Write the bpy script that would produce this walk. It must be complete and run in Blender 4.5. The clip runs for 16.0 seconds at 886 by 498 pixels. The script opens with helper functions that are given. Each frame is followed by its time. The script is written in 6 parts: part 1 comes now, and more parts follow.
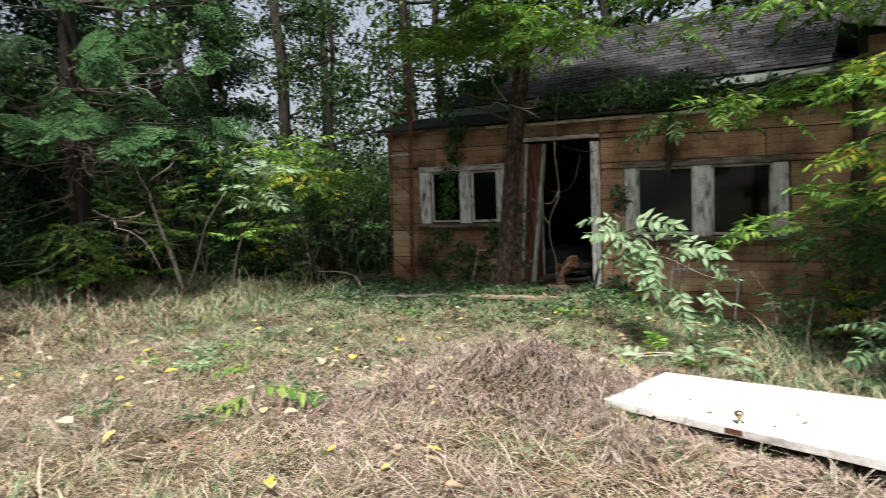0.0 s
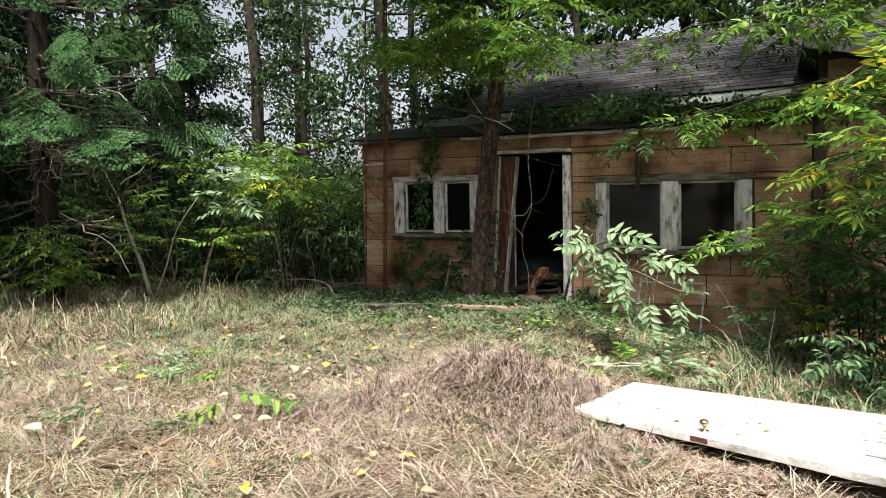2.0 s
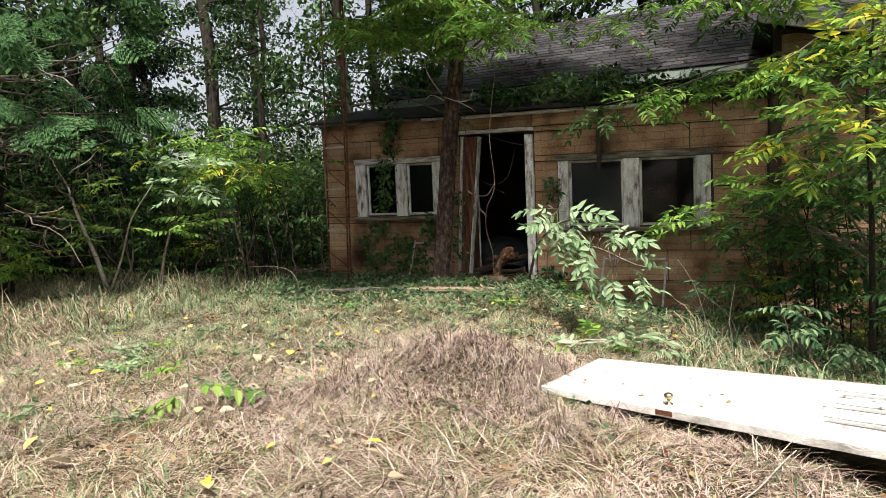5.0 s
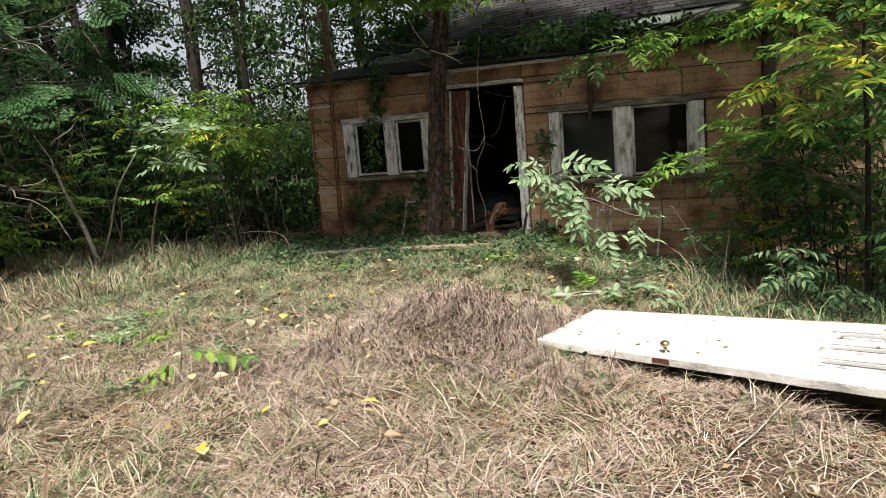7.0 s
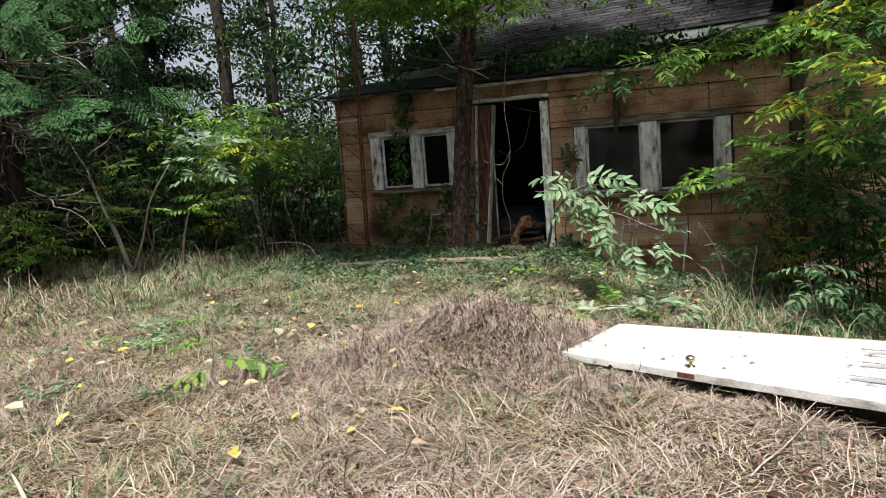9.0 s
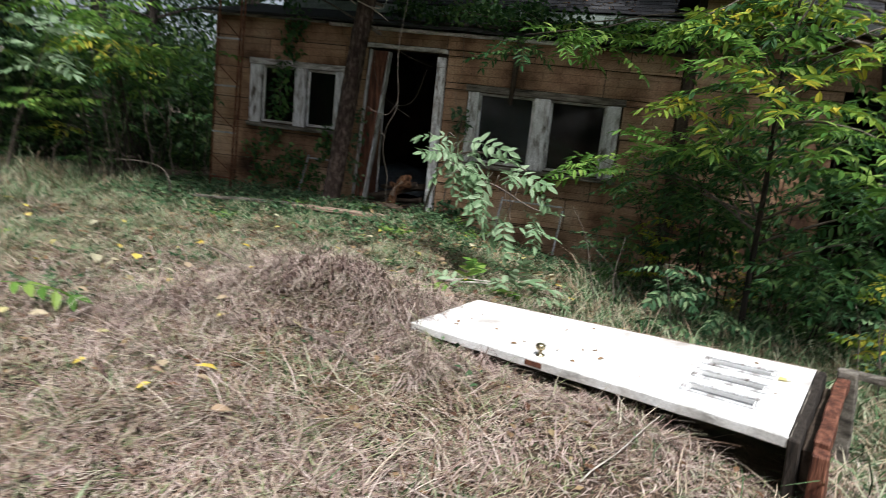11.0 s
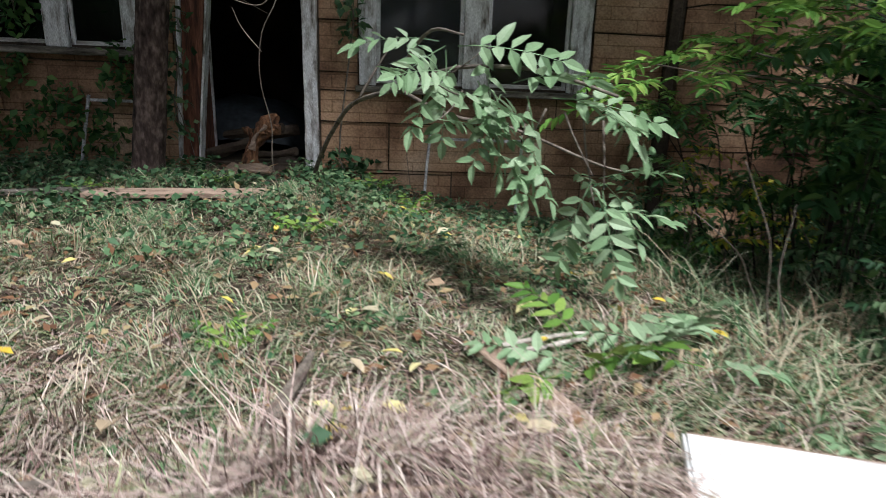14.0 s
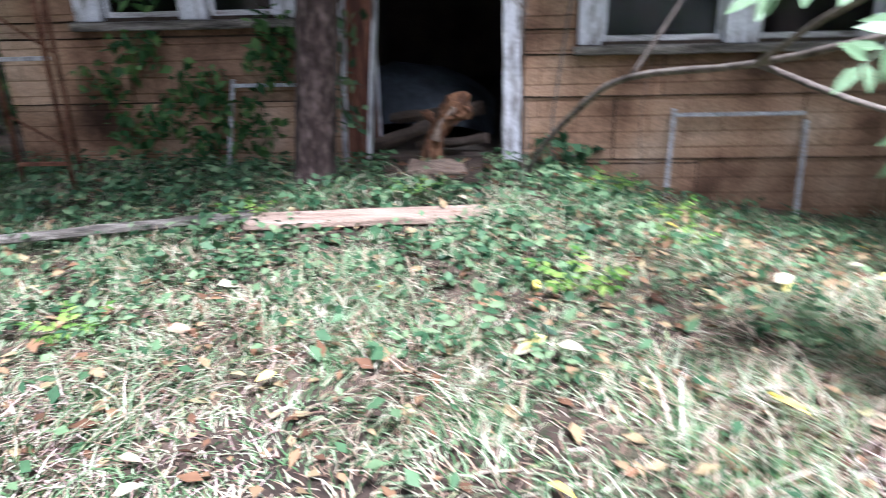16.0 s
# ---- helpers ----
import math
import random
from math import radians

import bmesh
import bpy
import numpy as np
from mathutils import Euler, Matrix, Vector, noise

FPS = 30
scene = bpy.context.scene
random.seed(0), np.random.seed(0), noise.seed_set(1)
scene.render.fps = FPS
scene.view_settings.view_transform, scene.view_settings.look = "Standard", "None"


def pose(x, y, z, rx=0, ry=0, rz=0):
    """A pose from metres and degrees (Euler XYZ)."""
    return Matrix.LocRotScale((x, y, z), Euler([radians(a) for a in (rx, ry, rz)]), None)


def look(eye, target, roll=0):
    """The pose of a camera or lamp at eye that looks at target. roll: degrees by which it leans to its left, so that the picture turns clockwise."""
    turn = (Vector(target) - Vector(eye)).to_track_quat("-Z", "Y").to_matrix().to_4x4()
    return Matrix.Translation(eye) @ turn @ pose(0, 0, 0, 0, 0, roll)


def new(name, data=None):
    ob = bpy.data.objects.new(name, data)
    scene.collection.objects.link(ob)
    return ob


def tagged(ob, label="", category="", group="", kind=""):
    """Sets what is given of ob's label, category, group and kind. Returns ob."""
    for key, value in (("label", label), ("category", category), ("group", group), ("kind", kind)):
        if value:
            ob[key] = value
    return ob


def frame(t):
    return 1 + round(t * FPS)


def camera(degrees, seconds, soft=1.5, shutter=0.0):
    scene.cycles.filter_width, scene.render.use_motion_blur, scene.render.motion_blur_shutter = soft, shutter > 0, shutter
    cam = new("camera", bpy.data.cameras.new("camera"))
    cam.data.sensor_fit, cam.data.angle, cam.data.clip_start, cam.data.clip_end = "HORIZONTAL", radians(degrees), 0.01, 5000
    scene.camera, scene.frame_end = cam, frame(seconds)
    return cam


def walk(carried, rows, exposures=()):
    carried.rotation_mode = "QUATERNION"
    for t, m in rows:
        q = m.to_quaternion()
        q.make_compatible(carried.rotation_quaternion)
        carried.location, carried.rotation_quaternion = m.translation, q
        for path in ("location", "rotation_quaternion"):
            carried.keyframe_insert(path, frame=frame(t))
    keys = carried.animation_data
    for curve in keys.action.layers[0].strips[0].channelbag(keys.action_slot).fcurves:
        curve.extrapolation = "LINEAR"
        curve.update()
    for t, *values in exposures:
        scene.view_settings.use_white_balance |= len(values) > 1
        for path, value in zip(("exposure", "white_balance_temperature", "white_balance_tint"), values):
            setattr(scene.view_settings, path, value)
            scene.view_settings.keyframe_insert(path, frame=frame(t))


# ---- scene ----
cam = camera(69.2, 16.0, soft=0.55, shutter=0.45)
SKY, SUN = 0.1, 4.3
EXPOSURES = [(0.0, 0.86, 6500, 10), (1.0, 0.94, 6600, 10), (3.0, 1.18, 6800, 10), (6.5, 0.84, 6850, 10), (8.0, 0.7, 6700, 10), (10.5, 0.52, 6100, 10), (11.5, 0.14, 6050, 10), (12.0, -0.14, 6000, 10), (12.5, 0.05, 6200, 10), (13.0, 0.1, 6250, 10), (14.0, 0.46, 5900, 11), (14.5, 1.36, 5600, 18), (15.0, 1.6, 5400, 20), (15.5, 1.6, 5400, 20), (16.0, 1.75, 5300, 20)]
PATH = [
    (0, (2.57, -8.712, 1.385), (1.584, -6.978, 1.244), -2.3),
    (0.5, (2.575, -8.754, 1.387), (1.736, -6.944, 1.248), -2.0),
    (1, (2.58, -8.755, 1.392), (1.72, -6.955, 1.259), -2.4),
    (1.5, (2.565, -8.787, 1.408), (1.686, -6.994, 1.294), -2.7),
    (2, (2.567, -8.791, 1.393), (1.662, -7.011, 1.279), -1.2),
    (2.5, (2.581, -8.767, 1.378), (1.774, -6.941, 1.259), -1.9),
    (3, (2.576, -8.767, 1.393), (1.744, -6.95, 1.308), -1.2),
    (3.5, (2.566, -8.788, 1.368), (1.716, -6.982, 1.247), -1.4),
    (3.7, (2.604, -8.756, 1.371), (1.78, -6.94, 1.219), -3.1),
    (5.8, (2.536, -8.723, 1.38), (1.727, -6.903, 1.201), -2.1),
    (6, (2.567, -8.724, 1.371), (1.666, -6.947, 1.195), -3.3),
    (6.5, (2.546, -8.674, 1.343), (1.717, -6.87, 1.1), -3.8),
    (7, (2.551, -8.642, 1.348), (1.755, -6.831, 1.051), -4.8),
    (7.5, (2.529, -8.673, 1.375), (1.605, -6.914, 1.142), -5.2),
    (8, (2.542, -8.695, 1.378), (1.567, -6.961, 1.166), -4.8),
    (8.2, (2.526, -8.719, 1.365), (1.58, -6.968, 1.161), -4.5),
    (10.5, (2.637, -8.57, 1.348), (1.926, -6.741, 0.961), -1.5),
    (11, (2.549, -8.275, 1.271), (2.038, -6.378, 0.899), 5.8),
    (11.5, (2.267, -7.957, 1.204), (2.087, -5.999, 0.841), 7.5),
    (12, (2.009, -7.464, 1.18), (2.04, -5.492, 0.846), 5.3),
    (12.5, (1.626, -7.011, 1.064), (1.604, -5.053, 0.658), 4.2),
    (13, (1.312, -6.49, 1.167), (1.452, -4.564, 0.648), 1.9),
    (13.5, (1.133, -5.912, 1.102), (1.125, -3.967, 0.633), 2.6),
    (14, (0.9, -5.576, 1.131), (1.006, -3.666, 0.545), 2.0),
    (14.5, (0.682, -5.171, 1.206), (0.733, -3.246, 0.664), 1.6),
    (15, (0.38, -4.805, 1.271), (0.455, -2.911, 0.632), -2.5),
    (15.5, (0.133, -4.47, 1.304), (0.243, -2.67, 0.44), -4.1),
    (16, (-0.005, -4.193, 1.181), (-0.188, -2.345, 0.438), -2.1),
]
walk(cam, [(t, look(eye, target, roll)) for t, eye, target, roll in PATH], EXPOSURES)

# ---- light: a bright overcast sky over the clearing, with a weak veiled sun ----
SUN_EL, SUN_ROT = radians(60), radians(155)
world = bpy.data.worlds.new("world")
scene.world = world
world.use_nodes = True
wn = world.node_tree.nodes
sky = wn.new("ShaderNodeTexSky")
sky.sky_type = "NISHITA"
sky.sun_disc = False
sky.sun_elevation, sky.sun_rotation = SUN_EL, SUN_ROT
sky.air_density, sky.dust_density, sky.ozone_density = 1.0, 4.0, 1.0
pale = wn.new("ShaderNodeHueSaturation")
pale.inputs["Saturation"].default_value = 0.45
world.node_tree.links.new(sky.outputs[0], pale.inputs["Color"])
world.node_tree.links.new(pale.outputs[0], wn["Background"].inputs["Color"])
wn["Background"].inputs["Strength"].default_value = SKY
sun_data = bpy.data.lights.new("sun", "SUN")
sun_data.energy, sun_data.angle, sun_data.color = SUN, radians(7), (1.0, 0.96, 0.9)
sun = new("sun", sun_data)
# the sun stands high over the clearing, behind the walker and to the east
sun.matrix_world = look((7.0, -15.0, 29.0), (0.0, 0.0, 0.0))

rng = np.random.default_rng(11)


# ---- materials ----
def shade(name, colors, scale=6.0, rough=0.8, bump=0.3, bump_scale=45.0, stretch=(1, 1, 1), metal=0.0, vary=0.0,
          by="noise", translucent=0.0, spec=0.3, detail=6.0, grain=0.35):
    m = bpy.data.materials.new(name)
    m.use_nodes = True
    t = m.node_tree
    n, l = t.nodes, t.links
    b = n["Principled BSDF"]
    b.inputs["Roughness"].default_value = rough
    b.inputs["Metallic"].default_value = metal
    b.inputs["Specular IOR Level"].default_value = min(spec, 0.14) if translucent else spec
    co = n.new("ShaderNodeTexCoord")
    mp = n.new("ShaderNodeMapping")
    mp.inputs["Scale"].default_value = stretch
    l.new(co.outputs["Object"], mp.inputs["Vector"])
    big = n.new("ShaderNodeTexNoise")
    big.inputs["Scale"].default_value, big.inputs["Detail"].default_value = scale, detail
    l.new(mp.outputs[0], big.inputs["Vector"])
    ramp = n.new("ShaderNodeValToRGB")
    el = ramp.color_ramp.elements
    lo, hi = (0.3, 0.7) if by == "noise" else (0.0, 1.0)
    for i, c in enumerate(colors):
        at = lo + (hi - lo) * i / max(1, len(colors) - 1)
        e = el[i] if i < 2 else el.new(at)
        e.position, e.color = at, (*c, 1)
    if by == "noise":
        l.new(big.outputs[0], ramp.inputs[0])
    elif by == "island":
        g = n.new("ShaderNodeNewGeometry")
        l.new(g.outputs["Random Per Island"], ramp.inputs[0])
    else:
        g = n.new("ShaderNodeObjectInfo")
        l.new(g.outputs["Random"], ramp.inputs[0])
    fine = n.new("ShaderNodeTexNoise")
    fine.inputs["Scale"].default_value, fine.inputs["Detail"].default_value = bump_scale, 8.0
    l.new(mp.outputs[0], fine.inputs["Vector"])
    span = n.new("ShaderNodeMapRange")
    span.inputs["From Min"].default_value, span.inputs["From Max"].default_value = 0.3, 0.7
    if by != "noise":
        grain = 0.1
    span.inputs["To Min"].default_value, span.inputs["To Max"].default_value = 1 - grain, 1 + grain
    l.new(fine.outputs[0], span.inputs[0])
    hsv = n.new("ShaderNodeHueSaturation")
    l.new(ramp.outputs[0], hsv.inputs["Color"])
    l.new(span.outputs[0], hsv.inputs["Value"])
    out = hsv.outputs[0]
    if vary:
        oi = n.new("ShaderNodeObjectInfo")
        vr = n.new("ShaderNodeMapRange")
        vr.inputs["To Min"].default_value, vr.inputs["To Max"].default_value = 1 - vary, 1 + vary
        l.new(oi.outputs["Random"], vr.inputs[0])
        h2 = n.new("ShaderNodeHueSaturation")
        l.new(out, h2.inputs["Color"])
        l.new(vr.outputs[0], h2.inputs["Value"])
        out = h2.outputs[0]
    l.new(out, b.inputs["Base Color"])
    if bump:
        bp = n.new("ShaderNodeBump")
        bp.inputs["Strength"].default_value, bp.inputs["Distance"].default_value = bump, 0.01
        l.new(fine.outputs[0], bp.inputs["Height"])
        l.new(bp.outputs[0], b.inputs["Normal"])
    if translucent:
        tr = n.new("ShaderNodeBsdfTranslucent")
        l.new(out, tr.inputs["Color"])
        mx = n.new("ShaderNodeMixShader")
        mx.inputs[0].default_value = translucent
        l.new(b.outputs[0], mx.inputs[1])
        l.new(tr.outputs[0], mx.inputs[2])
        l.new(mx.outputs[0], n["Material Output"].inputs["Surface"])
    return m


def brick_siding():
    """Embossed asphalt siding printed with a brick pattern, stained and faded."""
    m = shade("asphalt_brick_siding", [(0.035, 0.018, 0.011), (0.15, 0.082, 0.048), (0.30, 0.18, 0.108), (0.36, 0.235, 0.148), (0.45, 0.32, 0.22)], 1.7, 0.85, 0.0, 60, vary=0.2, grain=0.32, detail=9)
    n, l = m.node_tree.nodes, m.node_tree.links
    b = n["Principled BSDF"]
    co = n.new("ShaderNodeTexCoord")
    sp, cb = n.new("ShaderNodeSeparateXYZ"), n.new("ShaderNodeCombineXYZ")
    l.new(co.outputs["Object"], sp.inputs[0])
    l.new(sp.outputs["X"], cb.inputs["X"])
    l.new(sp.outputs["Z"], cb.inputs["Y"])
    br = n.new("ShaderNodeTexBrick")
    br.inputs["Scale"].default_value = 1.0
    br.inputs["Brick Width"].default_value, br.inputs["Row Height"].default_value = 0.46, 0.1025
    br.inputs["Mortar Size"].default_value, br.inputs["Mortar Smooth"].default_value = 0.006, 0.5
    br.inputs["Color1"].default_value, br.inputs["Color2"].default_value = (1, 1, 1, 1), (0.9, 0.9, 0.9, 1)
    br.inputs["Mortar"].default_value = (0.55, 0.51, 0.47, 1)
    l.new(cb.outputs[0], br.inputs["Vector"])
    mul = n.new("ShaderNodeMix")
    mul.data_type, mul.blend_type = "RGBA", "MULTIPLY"
    mul.inputs["Factor"].default_value = 0.85
    src = b.inputs["Base Color"].links[0].from_socket
    l.new(src, mul.inputs[6])
    l.new(br.outputs["Color"], mul.inputs[7])
    l.new(mul.outputs[2], b.inputs["Base Color"])
    bp = n.new("ShaderNodeBump")
    bp.inputs["Strength"].default_value, bp.inputs["Distance"].default_value = 0.5, 0.006
    bp.invert = True
    l.new(br.outputs["Fac"], bp.inputs["Height"])
    bp2 = n.new("ShaderNodeBump")
    bp2.inputs["Strength"].default_value, bp2.inputs["Distance"].default_value = 0.35, 0.03
    wav = n.new("ShaderNodeTexNoise")
    wav.inputs["Scale"].default_value = 5.0
    l.new(co.outputs["Object"], wav.inputs["Vector"])
    l.new(wav.outputs[0], bp2.inputs["Height"])
    l.new(bp.outputs[0], bp2.inputs["Normal"])
    l.new(bp2.outputs[0], b.inputs["Normal"])
    return m


SIDING = brick_siding()
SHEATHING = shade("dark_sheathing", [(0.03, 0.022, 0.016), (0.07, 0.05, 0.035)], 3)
PEELING = shade("peeling_white_paint", [(0.09, 0.075, 0.06), (0.36, 0.34, 0.33), (0.6, 0.6, 0.61), (0.68, 0.68, 0.69), (0.74, 0.74, 0.75)], 7, 0.7, 0.5, 60, (3, 3, 0.8), vary=0.1)
PEELING_H = shade("peeling_white_paint_lengthways", [(0.13, 0.11, 0.095), (0.34, 0.32, 0.3), (0.55, 0.53, 0.51), (0.64, 0.63, 0.62)], 9, 0.7, 0.5, 60, (0.5, 3, 3), vary=0.1)
GREYWOOD = shade("weathered_grey_wood", [(0.035, 0.03, 0.025), (0.13, 0.115, 0.095), (0.26, 0.235, 0.2)], 7, 0.85, 0.6, 50, (0.6, 4, 4))
BROWNWOOD = shade("reddish_brown_stained_wood", [(0.03, 0.013, 0.009), (0.12, 0.045, 0.028), (0.24, 0.105, 0.065)], 8, 0.7, 0.5, 50, (4, 4, 0.4))
ROTWOOD = shade("split_orange_brown_wood", [(0.035, 0.018, 0.012), (0.15, 0.07, 0.035), (0.32, 0.17, 0.085)], 9, 0.85, 0.8, 40, (3, 3, 0.7))
PLANK = shade("pale_worn_plank", [(0.16, 0.11, 0.08), (0.27, 0.195, 0.145), (0.36, 0.275, 0.215)], 6, 0.85, 0.5, 60, (0.5, 4, 4))
SHINGLE = shade("dark_asphalt_shingle", [(0.016, 0.016, 0.018), (0.032, 0.032, 0.036), (0.055, 0.055, 0.06)], 4, 0.8, 0.6, 160, by="island", spec=0.25)
ROOFFELT = shade("mossy_roll_roofing", [(0.02, 0.02, 0.018), (0.05, 0.05, 0.04), (0.05, 0.065, 0.03)], 5, 0.9, 0.6, 90)
FASCIA = shade("greenish_white_fascia_paint", [(0.18, 0.22, 0.19), (0.34, 0.40, 0.36)], 5, 0.7, 0.3, 60, (0.6, 3, 3))
DOORPAINT = shade("chalky_white_door_paint", [(0.40, 0.36, 0.33), (0.74, 0.73, 0.72), (0.82, 0.82, 0.815), (0.85, 0.85, 0.85)], 3.2, 0.6, 0.25, 70, grain=0.06)
DOOREDGE = shade("worn_white_door_edge", [(0.3, 0.29, 0.27), (0.6, 0.59, 0.57), (0.74, 0.74, 0.73), (0.8, 0.8, 0.79)], 6, 0.7, 0.4, 60, (0.8, 2, 2), grain=0.12)
BRASS = shade("tarnished_brass", [(0.30, 0.24, 0.13), (0.55, 0.48, 0.33)], 20, 0.35, 0.2, 80, metal=1.0)
RUST = shade("rusty_steel", [(0.05, 0.02, 0.013), (0.13, 0.05, 0.028), (0.2, 0.1, 0.06)], 15, 0.85, 0.5, 80)
PALEMETAL = shade("pale_oxidised_metal", [(0.25, 0.25, 0.25), (0.5, 0.5, 0.5)], 15, 0.5, 0.3, 60, metal=0.3)
BARK = shade("furrowed_grey_brown_bark", [(0.016, 0.010, 0.009), (0.06, 0.040, 0.034), (0.15, 0.112, 0.098)], 13, 0.95, 1.0, 30, (2.0, 2.0, 0.9))
DARKBARK = shade("dark_bark", [(0.012, 0.01, 0.008), (0.05, 0.04, 0.033)], 8, 0.95, 0.8, 30, (3, 3, 0.6))
TWIG = shade("grey_dead_twig_bark", [(0.07, 0.055, 0.045), (0.2, 0.17, 0.14)], 14, 0.9, 0.4, 60)
PALETWIG = shade("bare_bleached_wood", [(0.3, 0.26, 0.22), (0.52, 0.48, 0.43)], 14, 0.8, 0.4, 60)
SOIL = shade("straw_littered_soil", [(0.018, 0.012, 0.008), (0.045, 0.031, 0.022), (0.085, 0.06, 0.042), (0.035, 0.042, 0.02)], 2.6, 0.95, 0.9, 55, grain=0.5)
STRAW = shade("dry_matted_straw", [(0.025, 0.016, 0.012), (0.10, 0.06, 0.042), (0.24, 0.155, 0.11), (0.38, 0.275, 0.2), (0.52, 0.43, 0.33), (0.2, 0.12, 0.085), (0.68, 0.6, 0.49), (0.11, 0.16, 0.05), (0.34, 0.38, 0.2)], 5, 0.7, 0, by="island", translucent=0.08)
PURPLESTRAW = shade("purplish_dead_grass", [(0.03, 0.018, 0.016), (0.17, 0.11, 0.097), (0.36, 0.265, 0.235), (0.47, 0.36, 0.32), (0.72, 0.62, 0.55), (0.22, 0.135, 0.115), (0.52, 0.42, 0.38), (0.26, 0.29, 0.15)], 5, 0.7, 0, by="island", translucent=0.08)
BLEACHED = shade("bleached_dead_grass", [(0.14, 0.1, 0.08), (0.36, 0.29, 0.24), (0.52, 0.45, 0.38), (0.24, 0.17, 0.14)], 5, 0.7, 0, by="island", translucent=0.08)
GRASS = shade("green_grass_blade", [(0.012, 0.03, 0.012), (0.04, 0.09, 0.033), (0.09, 0.17, 0.07), (0.17, 0.26, 0.13), (0.33, 0.4, 0.25), (0.5, 0.48, 0.35), (0.4, 0.29, 0.2), (0.2, 0.13, 0.09)], 5, 0.5, 0, by="island", translucent=0.2)
IVY = shade("low_ground_cover_leaf", [(0.02, 0.055, 0.025), (0.05, 0.11, 0.05), (0.1, 0.18, 0.085), (0.2, 0.28, 0.14)], 5, 0.5, 0, by="island", translucent=0.25)
LITTER = shade("brown_leaf_litter", [(0.07, 0.035, 0.022), (0.19, 0.10, 0.055), (0.3, 0.2, 0.11), (0.36, 0.3, 0.16)], 5, 0.8, 0, by="island", translucent=0.15)
YELLOWLEAF = shade("fallen_yellow_leaf", [(0.62, 0.44, 0.05), (0.68, 0.56, 0.12), (0.6, 0.55, 0.3)], 5, 0.6, 0.2, by="object", translucent=0.2)
PALELEAF = shade("fallen_pale_leaf", [(0.5, 0.47, 0.32), (0.56, 0.52, 0.36), (0.42, 0.3, 0.2)], 5, 0.7, 0.2, by="object", translucent=0.2)
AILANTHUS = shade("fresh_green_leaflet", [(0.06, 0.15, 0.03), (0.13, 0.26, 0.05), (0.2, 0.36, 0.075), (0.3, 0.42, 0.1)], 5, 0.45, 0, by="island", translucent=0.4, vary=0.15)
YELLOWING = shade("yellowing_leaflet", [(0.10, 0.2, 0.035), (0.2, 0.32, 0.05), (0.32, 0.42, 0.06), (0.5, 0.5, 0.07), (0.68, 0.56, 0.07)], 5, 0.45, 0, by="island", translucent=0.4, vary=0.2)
PALEGREEN = shade("pale_green_leaflet", [(0.15, 0.25, 0.125), (0.23, 0.34, 0.19), (0.31, 0.41, 0.26)], 5, 0.4, 0, by="island", translucent=0.3, vary=0.12, spec=0.5)
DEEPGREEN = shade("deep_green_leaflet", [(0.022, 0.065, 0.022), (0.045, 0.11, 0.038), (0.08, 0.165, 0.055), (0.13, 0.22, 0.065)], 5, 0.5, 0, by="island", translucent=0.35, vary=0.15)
FOREST = shade("forest_leaf", [(0.012, 0.03, 0.012), (0.025, 0.055, 0.02), (0.045, 0.09, 0.03), (0.08, 0.125, 0.035)], 5, 0.55, 0, by="island", translucent=0.35)
CONIFER = shade("dark_conifer_needles", [(0.006, 0.016, 0.009), (0.012, 0.03, 0.015), (0.024, 0.05, 0.022)], 5, 0.7, 0, by="island", translucent=0.1, spec=0.1)
CEDAR = shade("cedar_spray", [(0.012, 0.035, 0.014), (0.03, 0.08, 0.03), (0.06, 0.14, 0.05), (0.11, 0.21, 0.08)], 5, 0.7, 0, by="island", translucent=0.15, spec=0.1)
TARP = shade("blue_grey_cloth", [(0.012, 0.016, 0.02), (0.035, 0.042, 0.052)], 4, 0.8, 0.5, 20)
ROOMSHADE = shade("shade_dark_interior_board", [(0.03, 0.025, 0.02), (0.08, 0.065, 0.05)], 3)
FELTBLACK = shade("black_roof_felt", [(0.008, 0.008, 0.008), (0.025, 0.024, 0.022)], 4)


def glass_material(name, dust):
    m = bpy.data.materials.new(name)
    m.use_nodes = True
    n, l = m.node_tree.nodes, m.node_tree.links
    b = n["Principled BSDF"]
    b.inputs["Roughness"].default_value = 0.04
    b.inputs["Transmission Weight"].default_value = 1.0
    b.inputs["IOR"].default_value = 1.33
    d = n.new("ShaderNodeBsdfDiffuse")
    d.inputs["Color"].default_value = (0.2, 0.22, 0.24, 1)
    no = n.new("ShaderNodeTexNoise")
    no.inputs["Scale"].default_value = 4.0
    mr = n.new("ShaderNodeMapRange")
    mr.inputs["From Min"].default_value, mr.inputs["From Max"].default_value = 0.3, 0.75
    mr.inputs["To Min"].default_value, mr.inputs["To Max"].default_value = dust * 0.4, dust * 1.4
    l.new(no.outputs[0], mr.inputs[0])
    mx = n.new("ShaderNodeMixShader")
    l.new(mr.outputs[0], mx.inputs[0])
    l.new(b.outputs[0], mx.inputs[1])
    l.new(d.outputs[0], mx.inputs[2])
    l.new(mx.outputs[0], n["Material Output"].inputs["Surface"])
    return m


DOORLIGHT = shade("dull_door_light_glass", [(0.04, 0.045, 0.05), (0.13, 0.135, 0.14)], 9, 0.5, 0.1, 40, spec=0.25)
DUSTGLASS = glass_material("dusty_glass", 0.08)
CLEARGLASS = glass_material("dirty_glass", 0.008)


